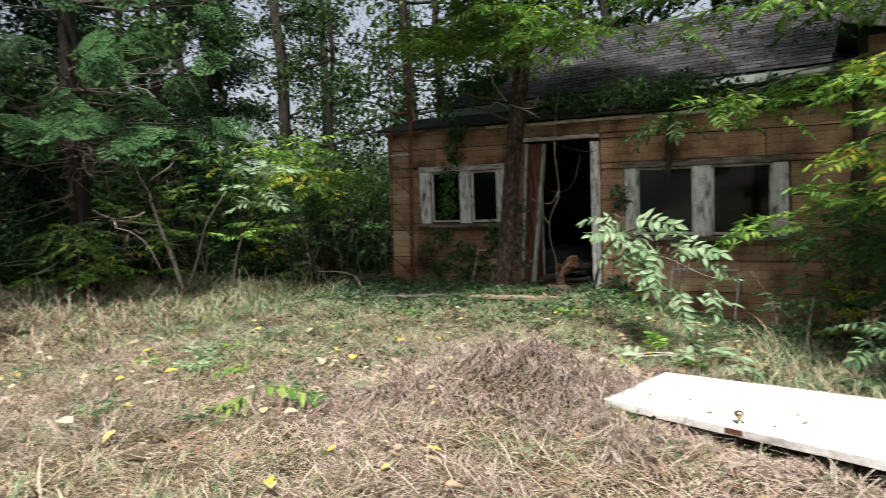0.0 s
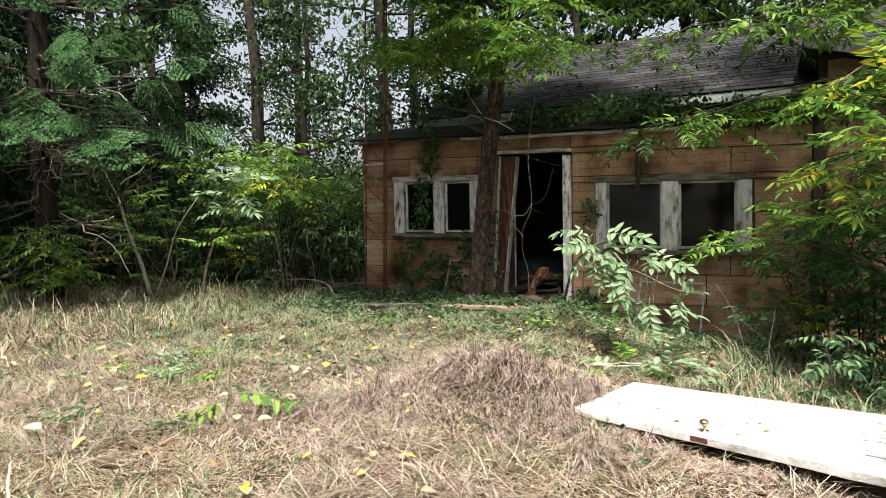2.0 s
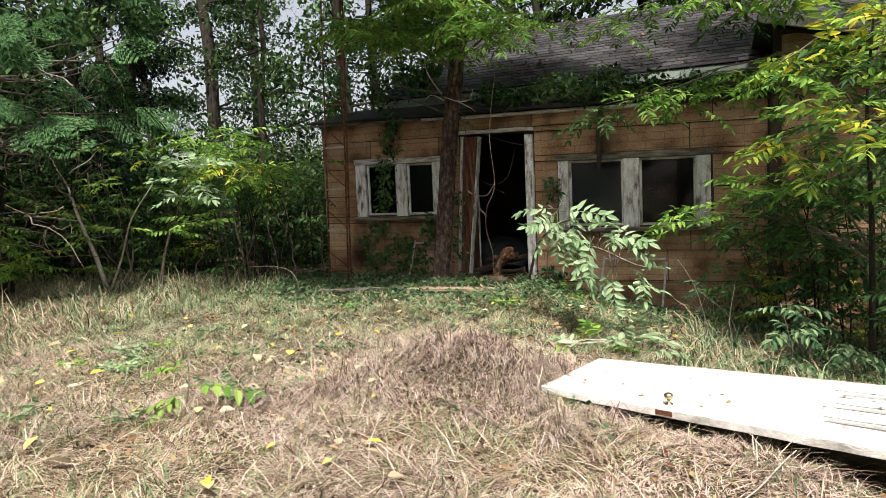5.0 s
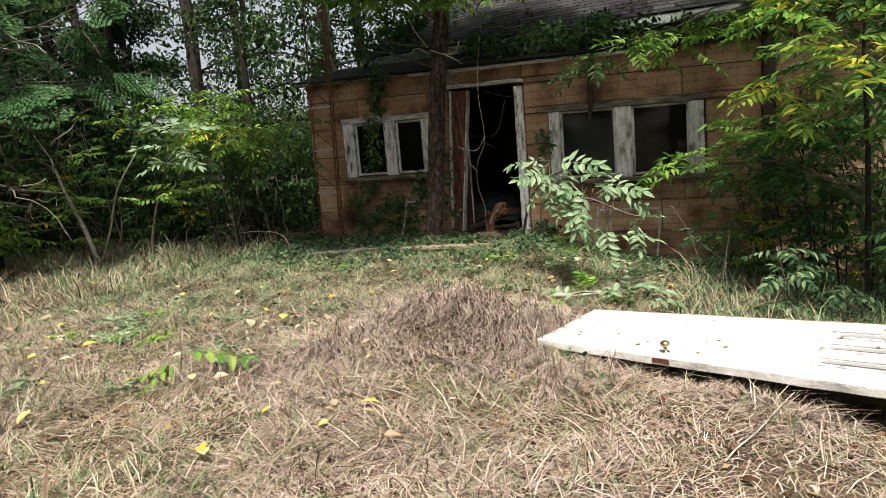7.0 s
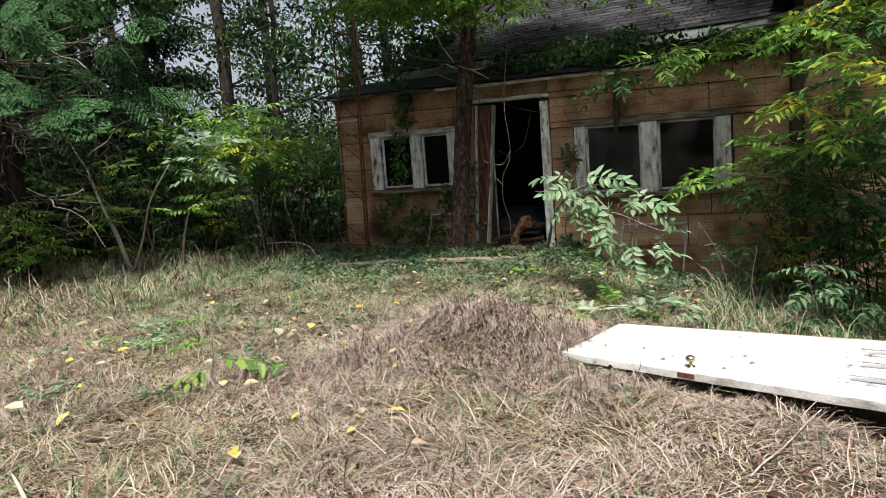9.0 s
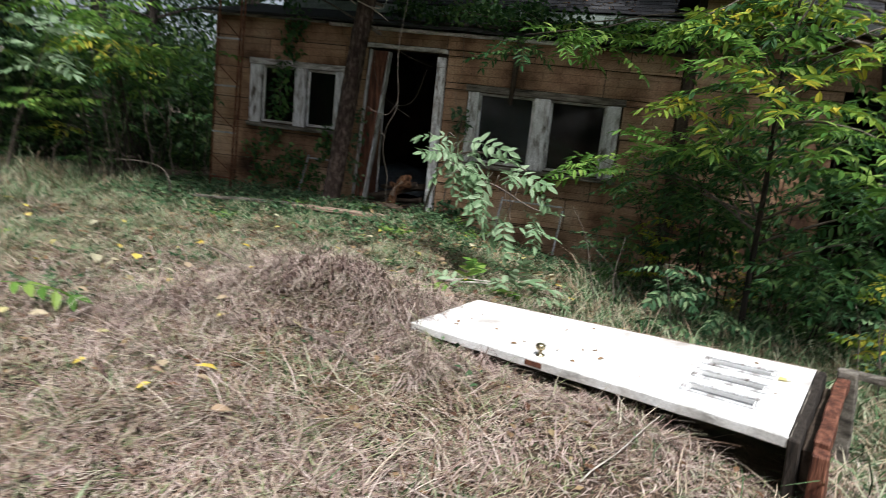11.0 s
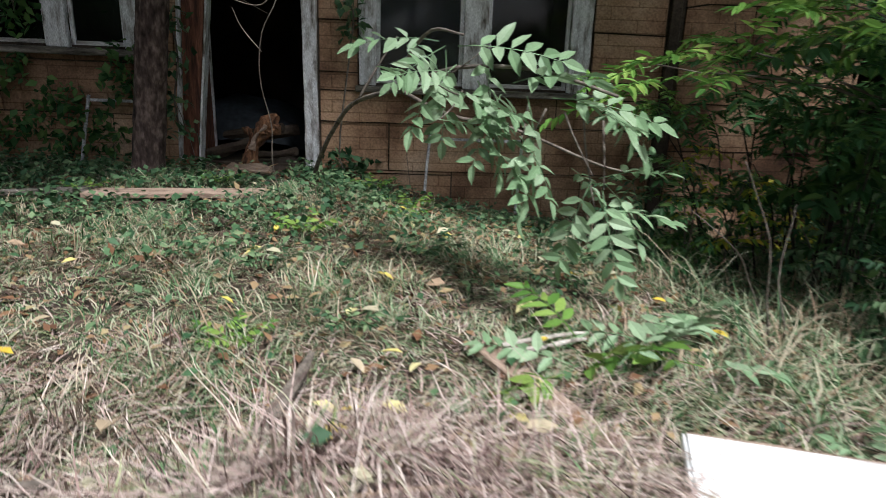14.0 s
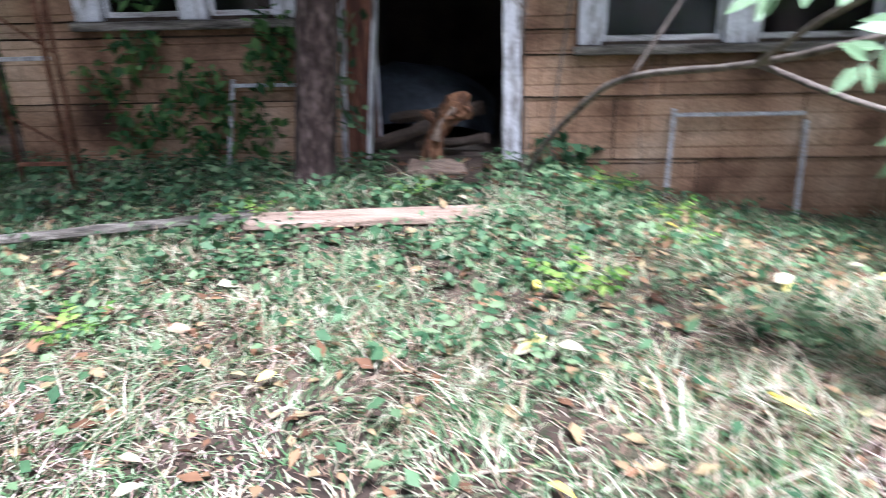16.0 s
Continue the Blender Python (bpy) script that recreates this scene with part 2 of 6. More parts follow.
# ---- mesh helpers ----
def link(name, V, F, material, parent=None, label="", smooth=False):
    me = bpy.data.meshes.new(name)
    me.from_pydata(np.asarray(V, float).tolist(), [], F.tolist() if isinstance(F, np.ndarray) else F)
    me.materials.append(material)
    if smooth:
        me.polygons.foreach_set("use_smooth", [True] * len(me.polygons))
    ob = new(name, me)
    if parent:
        ob.parent = parent
    return tagged(ob, label)


def link_tris(name, V, F, material, parent=None, label=""):
    """A large triangle mesh from arrays."""
    V, F = np.ascontiguousarray(V, np.float32), np.ascontiguousarray(F, np.int32)
    me = bpy.data.meshes.new(name)
    me.vertices.add(len(V))
    me.vertices.foreach_set("co", V.ravel())
    me.loops.add(F.size)
    me.loops.foreach_set("vertex_index", F.ravel())
    me.polygons.add(len(F))
    me.polygons.foreach_set("loop_start", np.arange(0, F.size, 3, dtype=np.int32))
    me.update(calc_edges=True)
    me.materials.append(material)
    ob = new(name, me)
    if parent:
        ob.parent = parent
    return tagged(ob, label)


def part(name, bm, material, parent, label="", smooth=False):
    me = bpy.data.meshes.new(name)
    bm.to_mesh(me)
    bm.free()
    me.materials.append(material)
    if smooth:
        me.polygons.foreach_set("use_smooth", [True] * len(me.polygons))
    ob = new(name, me)
    if parent:
        ob.parent = parent
    return tagged(ob, label)


def join(pieces):
    V, F, k = [], [], 0
    for v, f in pieces:
        V.extend(v)
        F.extend([tuple(i + k for i in q) for q in f])
        k += len(v)
    return V, F


def box(x0, x1, y0, y1, z0, z1):
    v = [(x, y, z) for x in (x0, x1) for y in (y0, y1) for z in (z0, z1)]
    return v, [(0, 1, 3, 2), (4, 6, 7, 5), (0, 4, 5, 1), (2, 3, 7, 6), (0, 2, 6, 4), (1, 5, 7, 3)]


def soft_box(x0, x1, y0, y1, z0, z1, bevel=0.006, rough=0.0, cuts=0, seed=0, warp=None):
    """A bevelled box, cut along its longest side and worn by a little noise."""
    bm = bmesh.new()
    bmesh.ops.create_cube(bm, size=1)
    size = Vector((x1 - x0, y1 - y0, z1 - z0))
    mid = Vector((x0 + x1, y0 + y1, z0 + z1)) / 2
    for v in bm.verts:
        v.co = Vector((v.co.x * size.x, v.co.y * size.y, v.co.z * size.z)) + mid
    if cuts:
        axis = max(range(3), key=lambda i: size[i])
        es = [e for e in bm.edges if abs((e.verts[0].co - e.verts[1].co)[axis]) > size[axis] * 0.9]
        bmesh.ops.subdivide_edges(bm, edges=es, cuts=cuts)
    sharp = [e for e in bm.edges if len(e.link_faces) == 2 and e.calc_face_angle() > 0.5]
    bmesh.ops.bevel(bm, geom=sharp, offset=bevel, segments=1, affect="EDGES")
    if rough:
        for v in bm.verts:
            v.co += noise.noise_vector(v.co * 7 + Vector((seed * 3.1, 0, 0))) * rough
    if warp:
        for v in bm.verts:
            v.co = Vector(warp(v.co))
    return bm


def tube(pts, radii, sides=7, seed=0, rough=0.0):
    """A tapered tube along a line of points."""
    pts = [Vector(p) for p in pts]
    V, F = [], []
    side = Vector((1, 0.13, 0.07))
    for i, p in enumerate(pts):
        d = (pts[min(i + 1, len(pts) - 1)] - pts[max(i - 1, 0)]).normalized()
        a = d.cross(side)
        if a.length < 0.2:
            a = d.cross(Vector((0, 1, 0)))
        a.normalize()
        b = d.cross(a)
        for k in range(sides):
            w = 2 * math.pi * k / sides
            r = radii[i] * (1 + rough * noise.noise(Vector((k * 0.9, i * 0.7, seed * 5.3))))
            V.append(p + a * (r * math.cos(w)) + b * (r * math.sin(w)))
    for i in range(len(pts) - 1):
        for k in range(sides):
            F.append((i * sides + k, i * sides + (k + 1) % sides, (i + 1) * sides + (k + 1) % sides, (i + 1) * sides + k))
    F.append(tuple(reversed(range(sides))))
    F.append(tuple(range((len(pts) - 1) * sides, len(pts) * sides)))
    return V, F


def curve(p, q, sag=0.0, n=8, wob=0.0, seed=0):
    p, q = Vector(p), Vector(q)
    out = []
    for i in range(n + 1):
        s = i / n
        c = p.lerp(q, s) + Vector((0, 0, -4 * sag * s * (1 - s)))
        if wob and 0 < i:
            c += noise.noise_vector(c * 2.3 + Vector((seed * 7.7, 0, 0))) * wob * min(1, 3 * s)
        out.append(c)
    return out


def smooth_line(pts, n=5):
    """A rounded line through a few points (Catmull-Rom)."""
    pts = [Vector(p) for p in pts]
    full = [2 * pts[0] - pts[1]] + pts + [2 * pts[-1] - pts[-2]]
    out = []
    for i in range(1, len(full) - 2):
        a, b, c, d = full[i - 1:i + 3]
        for k in range(n):
            s = k / n
            out.append(0.5 * (2 * b + (c - a) * s + (2 * a - 5 * b + 4 * c - d) * s ** 2 + (3 * b - a - 3 * c + d) * s ** 3))
    return out + [pts[-1]]


def basis(D, up=None, roll=None):
    """Frames whose x axes lie along the rows of D."""
    D = D / np.linalg.norm(D, axis=1, keepdims=True)
    U = np.tile((0.0, 0.0, 1.0), (len(D), 1)) if up is None else up
    Y = np.cross(U, D)
    bad = np.linalg.norm(Y, axis=1) < 1e-3
    Y[bad] = (0, 1, 0)
    Y /= np.linalg.norm(Y, axis=1, keepdims=True)
    Z = np.cross(D, Y)
    if roll is not None:
        c, s = np.cos(roll)[:, None], np.sin(roll)[:, None]
        Y, Z = Y * c + Z * s, Z * c - Y * s
    return np.stack([D, Y, Z], axis=2)


def stamp(tv, tf, R, T, S):
    """Copies of one small triangle mesh, joined: frames R, places T, sizes S."""
    V = np.einsum("nij,kj->nki", R, tv) * np.asarray(S).reshape(-1, 1, 1) + T[:, None, :]
    F = tf[None] + (np.arange(len(T)) * len(tv))[:, None, None]
    return V.reshape(-1, 3), F.reshape(-1, 3)


def leaflet(width=0.3, fold=0.12, curl=0.12):
    """One pointed leaf along +x, one long, folded on its midrib."""
    v = np.array([(0, 0, 0), (0.3, width * 0.46, fold * 0.5), (0.3, -width * 0.46, fold * 0.5), (0.34, 0, -0.02), (0.68, width * 0.36, fold * 0.4 - curl * 0.4),
                  (0.68, -width * 0.36, fold * 0.4 - curl * 0.4), (0.7, 0, -curl * 0.5), (1, 0, -curl)])
    f = np.array([(0, 3, 1), (0, 2, 3), (1, 3, 6), (1, 6, 4), (2, 5, 6), (2, 6, 3), (4, 6, 7), (5, 7, 6)])
    return v, f


def small_leaf(width=0.5):
    v = np.array([(0, 0, 0), (0.42, width / 2, 0.06), (0.42, -width / 2, 0.06), (1, 0, -0.08)])
    return v, np.array([(0, 3, 1), (0, 2, 3)])


def frond(pairs=7, size=0.24, width=0.3, droop=0.22, hang=0.35, seed=0):
    """A compound leaf along +x, one long: a thin stalk with pairs of leaflets and one at the tip."""
    r = np.random.default_rng(seed)
    tv, tf = leaflet(width)
    D, T, S = [], [], []
    for i in range(pairs):
        s = 0.24 + 0.7 * i / max(1, pairs - 1)
        for side in (-1, 1):
            z = -droop * s * s
            k = 1.0 - 0.45 * abs(s - 0.5)
            D.append((0.4 + 0.35 * r.random(), side, -hang + 0.35 * r.normal()))
            T.append((s + 0.02 * r.normal(), 0, z))
            S.append(size * k * (0.9 + 0.2 * r.random()))
    D.append((1, 0.1 * r.normal(), -2 * droop))
    T.append((0.97, 0, -droop * 0.94))
    S.append(size * 0.85)
    D = np.array(D)
    V, F = stamp(tv, tf, basis(D, roll=r.normal(0, 0.25, len(D))), np.array(T), np.array(S))
    stalk = [(s, 0, -droop * s * s) for s in np.linspace(0, 1, 6)]
    sv, sf = tube(stalk, [0.008, 0.007, 0.006, 0.005, 0.004, 0.003], 3)
    sv = np.array([tuple(p) for p in sv])
    tri = [(q[0], q[i], q[i + 1]) for q in sf for i in range(1, len(q) - 1)]
    return np.vstack([V, sv]), np.vstack([F, np.array(tri) + len(V)])


def ground_z(x, y):
    """The lie of the land: level towards the walker, falling away to the east of the doorway, with a mound of cut grass."""
    x, y = np.asarray(x, float), np.asarray(y, float)
    fall = 0.075 + 0.085 * np.exp(-(y / 2.2) ** 2)
    east = np.log1p(np.exp((np.minimum(x, 5.0) - 0.7) * 3.0)) / 3.0
    z = 0.10 + 0.05 * np.exp(-((y + 0.3) / 1.2) ** 2) + 0.012 * np.maximum(y, -9.0) * (y < 0) - fall * east
    z = z + 0.025 * np.sin(1.7 * x + 0.6 * y) * np.sin(1.3 * y - 0.4 * x) + 0.012 * np.sin(4.1 * x + 1.0) * np.sin(3.7 * y)
    u, v = (x - 0.82) * 0.86 + (y + 4.55) * 0.5, (y + 4.55) * 0.86 - (x - 0.82) * 0.5
    z = z + 0.33 * np.exp(-(u / 0.62) ** 2 - (v / 0.40) ** 2)
    z = z - 0.19 / (1 + np.exp(np.clip(-(x - 0.75) * 5, -50, 50))) * np.exp(-((y + 0.1) / 1.1) ** 2)
    z = z + 0.17 * np.exp(-((x - 2.75) / 0.9) ** 2 - ((y + 5.4) / 0.8) ** 2)
    far = np.clip((np.hypot(x, y) - 14) / 20, 0, 1)
    return z * (1 - far)


# ---- ground: one sheet to the horizon ----
axis = np.concatenate([-np.geomspace(14, 400, 16)[::-1], np.linspace(-13.6, 9.6, 150), np.geomspace(10, 400, 16)])
gx, gy = np.meshgrid(axis, axis, indexing="ij")
gv = np.stack([gx, gy, ground_z(gx, gy)], axis=2).reshape(-1, 3)
k = len(axis)
ij = np.arange(k * k).reshape(k, k)
gf = np.stack([ij[:-1, :-1], ij[1:, :-1], ij[1:, 1:], ij[:-1, 1:]], axis=2).reshape(-1, 4)
tagged(link("ground", gv, gf, SOIL, smooth=True), "uneven soil littered with straw and leaves", "ground", kind="structure")


# ---- house ----
def rack(p):
    """The old front leans: everything sinks a little towards the east end."""
    x, y, z = p
    return (x, y, z - 0.022 * x * min(1.0, max(0.0, z / 2.2)) * (1.0 if x < 3.2 else 0.3))


def racked(vf):
    return [rack(p) for p in vf[0]], vf[1]


WEST, EAST, BASE, TOP = -3.34, 3.08, -0.34, 2.47
LEFT_WIN = (-2.70, -1.34, 1.07, 1.83)
RIGHT_WIN = (0.48, 2.37, 0.87, 1.76)
DOORWAY = (-0.95, 0.0, 0.16, 2.19)
OPENINGS = [LEFT_WIN, RIGHT_WIN, DOORWAY]


def minus(rects, hole):
    out = []
    a0, a1, b0, b1 = hole
    for x0, x1, z0, z1 in rects:
        if a1 <= x0 or a0 >= x1 or b1 <= z0 or b0 >= z1:
            out.append((x0, x1, z0, z1))
            continue
        if z0 < b0:
            out.append((x0, x1, z0, b0))
        if b1 < z1:
            out.append((x0, x1, b1, z1))
        lo, hi = max(z0, b0), min(z1, b1)
        if x0 < a0:
            out.append((x0, a0, lo, hi))
        if a1 < x1:
            out.append((a1, x1, lo, hi))
    return out


front = [(WEST, EAST, BASE, TOP)]
for hole in OPENINGS:
    front = minus(front, hole)
wall_front = tagged(link("wall_front", *racked(join([box(x0, x1, 0.014, 0.13, z0, z1) for x0, x1, z0, z1 in front])), SHEATHING),
                    "old timber front wall clad in brick-patterned asphalt siding", "wall", kind="structure")
rake_z = lambda x: 3.16 - 0.262 * (x - 3.1)
WING_GAP = (4.75, 5.95, -0.6, 2.12)


def prism(corners, y0, y1):
    v = [(x, y, z) for y in (y0, y1) for x, z in corners]
    return v, [(0, 1, 2, 3), (7, 6, 5, 4), (0, 4, 5, 1), (1, 5, 6, 2), (2, 6, 7, 3), (3, 7, 4, 0)]


wing_parts = [prism(((a, lo), (b, lo), (b, rake_z(b)), (a, rake_z(a))), 0.014, 0.13) for a, b, lo in ((3.08, 4.75, -0.6), (4.75, 5.95, 2.12), (5.95, 9.0, -0.6))]
wall_wing = tagged(link("wall_wing", *join(wing_parts), SHEATHING), "end wall of the lean-to wing, brown siding", "wall", kind="structure")
# walls, floor and ceiling that close the room; their dark colours deepen its shade
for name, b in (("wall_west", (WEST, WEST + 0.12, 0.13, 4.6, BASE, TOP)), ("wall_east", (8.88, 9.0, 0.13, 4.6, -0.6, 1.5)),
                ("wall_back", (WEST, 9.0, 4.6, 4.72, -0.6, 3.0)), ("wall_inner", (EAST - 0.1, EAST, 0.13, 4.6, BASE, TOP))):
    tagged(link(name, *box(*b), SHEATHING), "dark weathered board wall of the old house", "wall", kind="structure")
tagged(link("floor", *box(WEST + 0.12, EAST - 0.1, 0.13, 4.6, 0.02, 0.14), ROOMSHADE), "rotten board floor inside, coloured dark for shade", "floor", kind="structure")
tagged(link("ceiling", *box(WEST, EAST, 0.13, 4.6, 2.56, 2.6), ROOMSHADE), "sagging ceiling inside the house, coloured dark for shade", "ceiling", kind="structure")


def fence_of_panels(owner, x0, x1, z0, z1, holes, top=None, seed=3):
    """Siding panels with staggered joints, laid course on course."""
    r = random.Random(seed)
    z, row = z0, 0
    while z < z1 - 0.02:
        h = min(0.41, z1 - z)
        x = x0 - (0.0, 0.55, 0.27)[row % 3]
        while x < x1:
            w = 1.15
            rects = [(max(x, x0), min(x + w, x1), z, z + h)]
            for hole in holes:
                rects = minus(rects, hole)
            for a, b, c, d in rects:
                if b - a < 0.03 or d - c < 0.02:
                    continue
                g = 0.006
                n = max(2, int((b - a) / 0.16))
                V, F = [], []
                lift = r.uniform(0.003, 0.016)
                for i in range(n + 1):
                    px = a + g + (b - a - 2 * g) * i / n
                    top_z = d - g if top is None else min(d - g, top(px) - 0.01)
                    wob = 0.004 * noise.noise(Vector((px * 3, c * 9, seed)))
                    low = c + g + 0.006 * noise.noise(Vector((px * 4.0, c * 5, seed + 2)))
                    top_z = max(top_z, low + 0.004)
                    for yy, zz in ((0.0 + wob, top_z), (-0.005 - lift + wob, low), (0.012, low), (0.012, top_z)):
                        V.append((px, yy, zz))
                for i in range(n):
                    for q in range(4):
                        F.append((4 * i + q, 4 * i + (q + 1) % 4, 4 * i + 4 + (q + 1) % 4, 4 * i + 4 + q))
                F.append((3, 2, 1, 0))
                F.append((4 * n, 4 * n + 1, 4 * n + 2, 4 * n + 3))
                if top is not None and c + g > top((a + b) / 2) - 0.05:
                    continue
                link("siding_panel", *racked((V, F)), SIDING, owner)
            x += w
        z += h
        row += 1


win_holes = [(-2.75, -1.29, 1.05, 1.905), (0.45, 2.40, 0.80, 1.85), (-0.98, 0.13, 0.1, 2.255)]
fence_of_panels(wall_front, WEST, EAST - 0.06, BASE + 0.06, TOP, win_holes)
fence_of_panels(wall_wing, 3.16, 8.9, -0.45, 3.2, [WING_GAP], rake_z, 5)
tagged(part("corner_board", soft_box(3.03, 3.12, -0.03, -0.007, -0.35, 2.38, 0.006, 0.006, 8, 3), SHEATHING, None), "dark stained corner board between porch and wing", "trim", kind="structure")


def window(name, rect, posts, pane_mats, label, low_sill):
    """A row of fixed sashes between weathered casings."""
    x0, x1, z0, z1 = rect
    w = tagged(new(name), label, "window", kind="structure")
    for i, (a, b) in enumerate(posts):
        part("casing", soft_box(a, b, -0.034, 0.02, z0 - 0.02, z1 + 0.0, 0.005, 0.006, 10, i + 1, rack), PEELING, w, "peeling white paint over grey wood")
    part("head_casing", soft_box(x0 - 0.06, x1 + 0.06, -0.042, 0.02, z1 + 0.002, z1 + 0.085, 0.006, 0.006, 12, 5, rack), GREYWOOD if low_sill else PEELING_H, w)
    part("window_sill", soft_box(x0 - 0.05, x1 + 0.06, -0.085, 0.06, z0 - 0.075, z0 - 0.022, 0.008, 0.006, 12, 6, rack), GREYWOOD, w, "mossy rotten wooden sill")
    for i in range(len(posts) - 1):
        a, b = posts[i][1], posts[i + 1][0]
        s = 0.032
        fr = part("sash_frame", soft_box(a, b, 0.022, 0.055, z1 - s, z1 - 0.002, 0.004, 0.002, 4, 7, rack), PEELING_H, w)
        for bb in ((a, a + s, 0.022, 0.055, z0 - 0.02, z1 - s - 0.001), (b - s, b, 0.022, 0.055, z0 - 0.02, z1 - s - 0.001), (a + s + 0.001, b - s - 0.001, 0.022, 0.055, z0 - 0.02, z0 + s)):
            part("sash_rail", soft_box(*bb, 0.004, 0.002, 4, 8, rack), PEELING if bb[1] - bb[0] < 0.1 else PEELING_H, w)
        g = link("pane", *racked(box(a + s, b - s, 0.036, 0.040, z0 + s, z1 - s)), pane_mats[i], w, "dirty window glass")
        g.visible_shadow = False
    return w


window("window_1", LEFT_WIN, [(-2.74, -2.56), (-2.04, -1.86), (-1.42, -1.29)], [CLEARGLASS, CLEARGLASS], "pair of dark panes in peeling white casings", False)
window("window_2", RIGHT_WIN, [(0.46, 0.60), (1.32, 1.52), (2.21, 2.38)], [DUSTGLASS, CLEARGLASS], "wide two-pane window in peeling grey-white casings", True)

# doorway: casings, head trim and an inward-opened brown leaf
doorframe = tagged(new("door_frame"), "weathered white door casing round an open doorway", "door frame", kind="structure")
part("jamb", soft_box(0.0, 0.115, -0.036, 0.03, 0.1, 2.15, 0.006, 0.008, 14, 2, rack), PEELING, doorframe, "peeling white painted board")
lean = lambda c: (c.x - (0.12 + 0.10 * min(1.0, max(0.0, (c.x + 0.91) / 0.22))) * (1 - (c.z - 0.15) / 2.0), c.y, c.z + 0.02)
part("jamb", soft_box(-0.95, -0.913, -0.03, 0.03, 0.12, 2.17, 0.005, 0.008, 14, 4, lean), PEELING, doorframe, "narrow peeling white board")
part("head_casing", soft_box(-1.0, 0.135, -0.045, 0.02, 2.197, 2.25, 0.006, 0.008, 10, 5, rack), PEELING_H, doorframe)
leaf = tagged(new("door_1"), "brown wooden door leaf standing open inwards", "door", kind="structure")
part("leaf", soft_box(-0.94, -0.9, 0.14, 0.45, 0.16, 2.14, 0.004, 0.003, 8, 3), BROWNWOOD, leaf)
part("leaf_edge", soft_box(-0.945, -0.885, 0.452, 0.485, 0.16, 2.14, 0.004, 0.003, 8, 3), PEELING, leaf, "white painted edge strip")
part("edge_strip", soft_box(-0.688, -0.670, -0.02, 0.10, 0.12, 2.15, 0.003, 0.003, 12, 19, lean), PEELING, doorframe, "thin white edge strip")
tagged(part("door_stop_post", soft_box(-0.908, -0.692, -0.022, 0.12, 0.1, 2.16, 0.006, 0.006, 12, 9, lean), BROWNWOOD, None), "reddish brown inner door post, split along its grain", "door post", kind="structure")

# eave: white trim over the porch front, dark roll roofing above it
eave = tagged(new("porch_roof"), "low porch roof of mossy roll roofing with torn white trim", "roof", kind="structure")
part("trim", soft_box(-1.02, 1.95, -0.075, -0.02, TOP - 0.055, TOP - 0.01, 0.006, 0.010, 26, 2, rack), PEELING_H, eave, "torn white eave trim")
part("trim", soft_box(-1.55, -1.1, -0.07, -0.02, TOP - 0.045, TOP - 0.005, 0.006, 0.012, 8, 4, rack), PEELING_H, eave, "loose piece of white trim")
part("trim", soft_box(1.97, 3.05, -0.07, -0.02, TOP - 0.06, TOP - 0.015, 0.006, 0.008, 8, 6, rack), SHEATHING, eave, "dark stained eave board")
part("drip_edge", soft_box(-3.5, -1.57, -0.12, -0.05, TOP - 0.03, TOP + 0.0, 0.005, 0.006, 12, 7, rack), GREYWOOD, eave)
rv = []
for i in range(15):
    x = -3.5 + 6.6 * i / 14
    for y, z in ((-0.15, TOP + 0.005), (0.6, TOP + 0.17), (1.4, TOP + 0.36)):
        zz = z + 0.02 * noise.noise(Vector((x * 2, y * 3, 0)))
        rv.append(rack((x, y, zz)))
        rv.append(rack((x, y, zz + 0.03)))
rf = []
for i in range(14):
    a, b = 6 * i, 6 * i + 6
    rf += [(a + 1, a + 3, b + 3, b + 1), (a + 3, a + 5, b + 5, b + 3), (a, b, b + 2, a + 2), (a + 2, b + 2, b + 4, a + 4), (a, a + 1, b + 1, b), (a + 4, b + 4, b + 5, a + 5)]
link("roofing", rv, rf, FELTBLACK, eave, smooth=False)

# main roof behind the porch
main_roof = tagged(new("main_roof"), "dark shingle roof scattered with fallen leaves behind the porch", "roof", kind="structure")
EAVE_Y, EAVE_Z, RIDGE_Y, RIDGE_Z = 1.25, 3.02, 4.4, 4.72
pitch = math.atan2(RIDGE_Z - EAVE_Z, RIDGE_Y - EAVE_Y)
def hip(y):
    return -2.95 + 0.95 * (y - EAVE_Y) / (RIDGE_Y - EAVE_Y)
deck = [(hip(EAVE_Y), EAVE_Y, EAVE_Z - 0.02), (6.4, EAVE_Y, EAVE_Z - 0.02), (6.4, RIDGE_Y, RIDGE_Z - 0.02), (hip(RIDGE_Y), RIDGE_Y, RIDGE_Z - 0.02),
        (hip(EAVE_Y), 9.0, EAVE_Z - 0.02), (6.4, 9.0, EAVE_Z - 0.02)]
link("deck", deck + [(x, y, z - 0.05) for x, y, z in deck], [(0, 1, 2, 3), (3, 2, 5, 4), (9, 8, 7, 6), (10, 11, 8, 9), (0, 3, 9, 6), (3, 4, 10, 9), (1, 0, 6, 7), (2, 1, 7, 8), (5, 2, 8, 11), (4, 5, 11, 10), (0, 4, 3)], FELTBLACK, main_roof)
part("fascia", soft_box(-2.95, 3.1, EAVE_Y - 0.03, EAVE_Y - 0.002, EAVE_Z - 0.15, EAVE_Z - 0.015, 0.005, 0.004, 20, 3), FASCIA, main_roof, "greenish white fascia board")
tabs = []
rr = random.Random(5)
rows = int((RIDGE_Y - EAVE_Y) / math.cos(pitch) / 0.15)
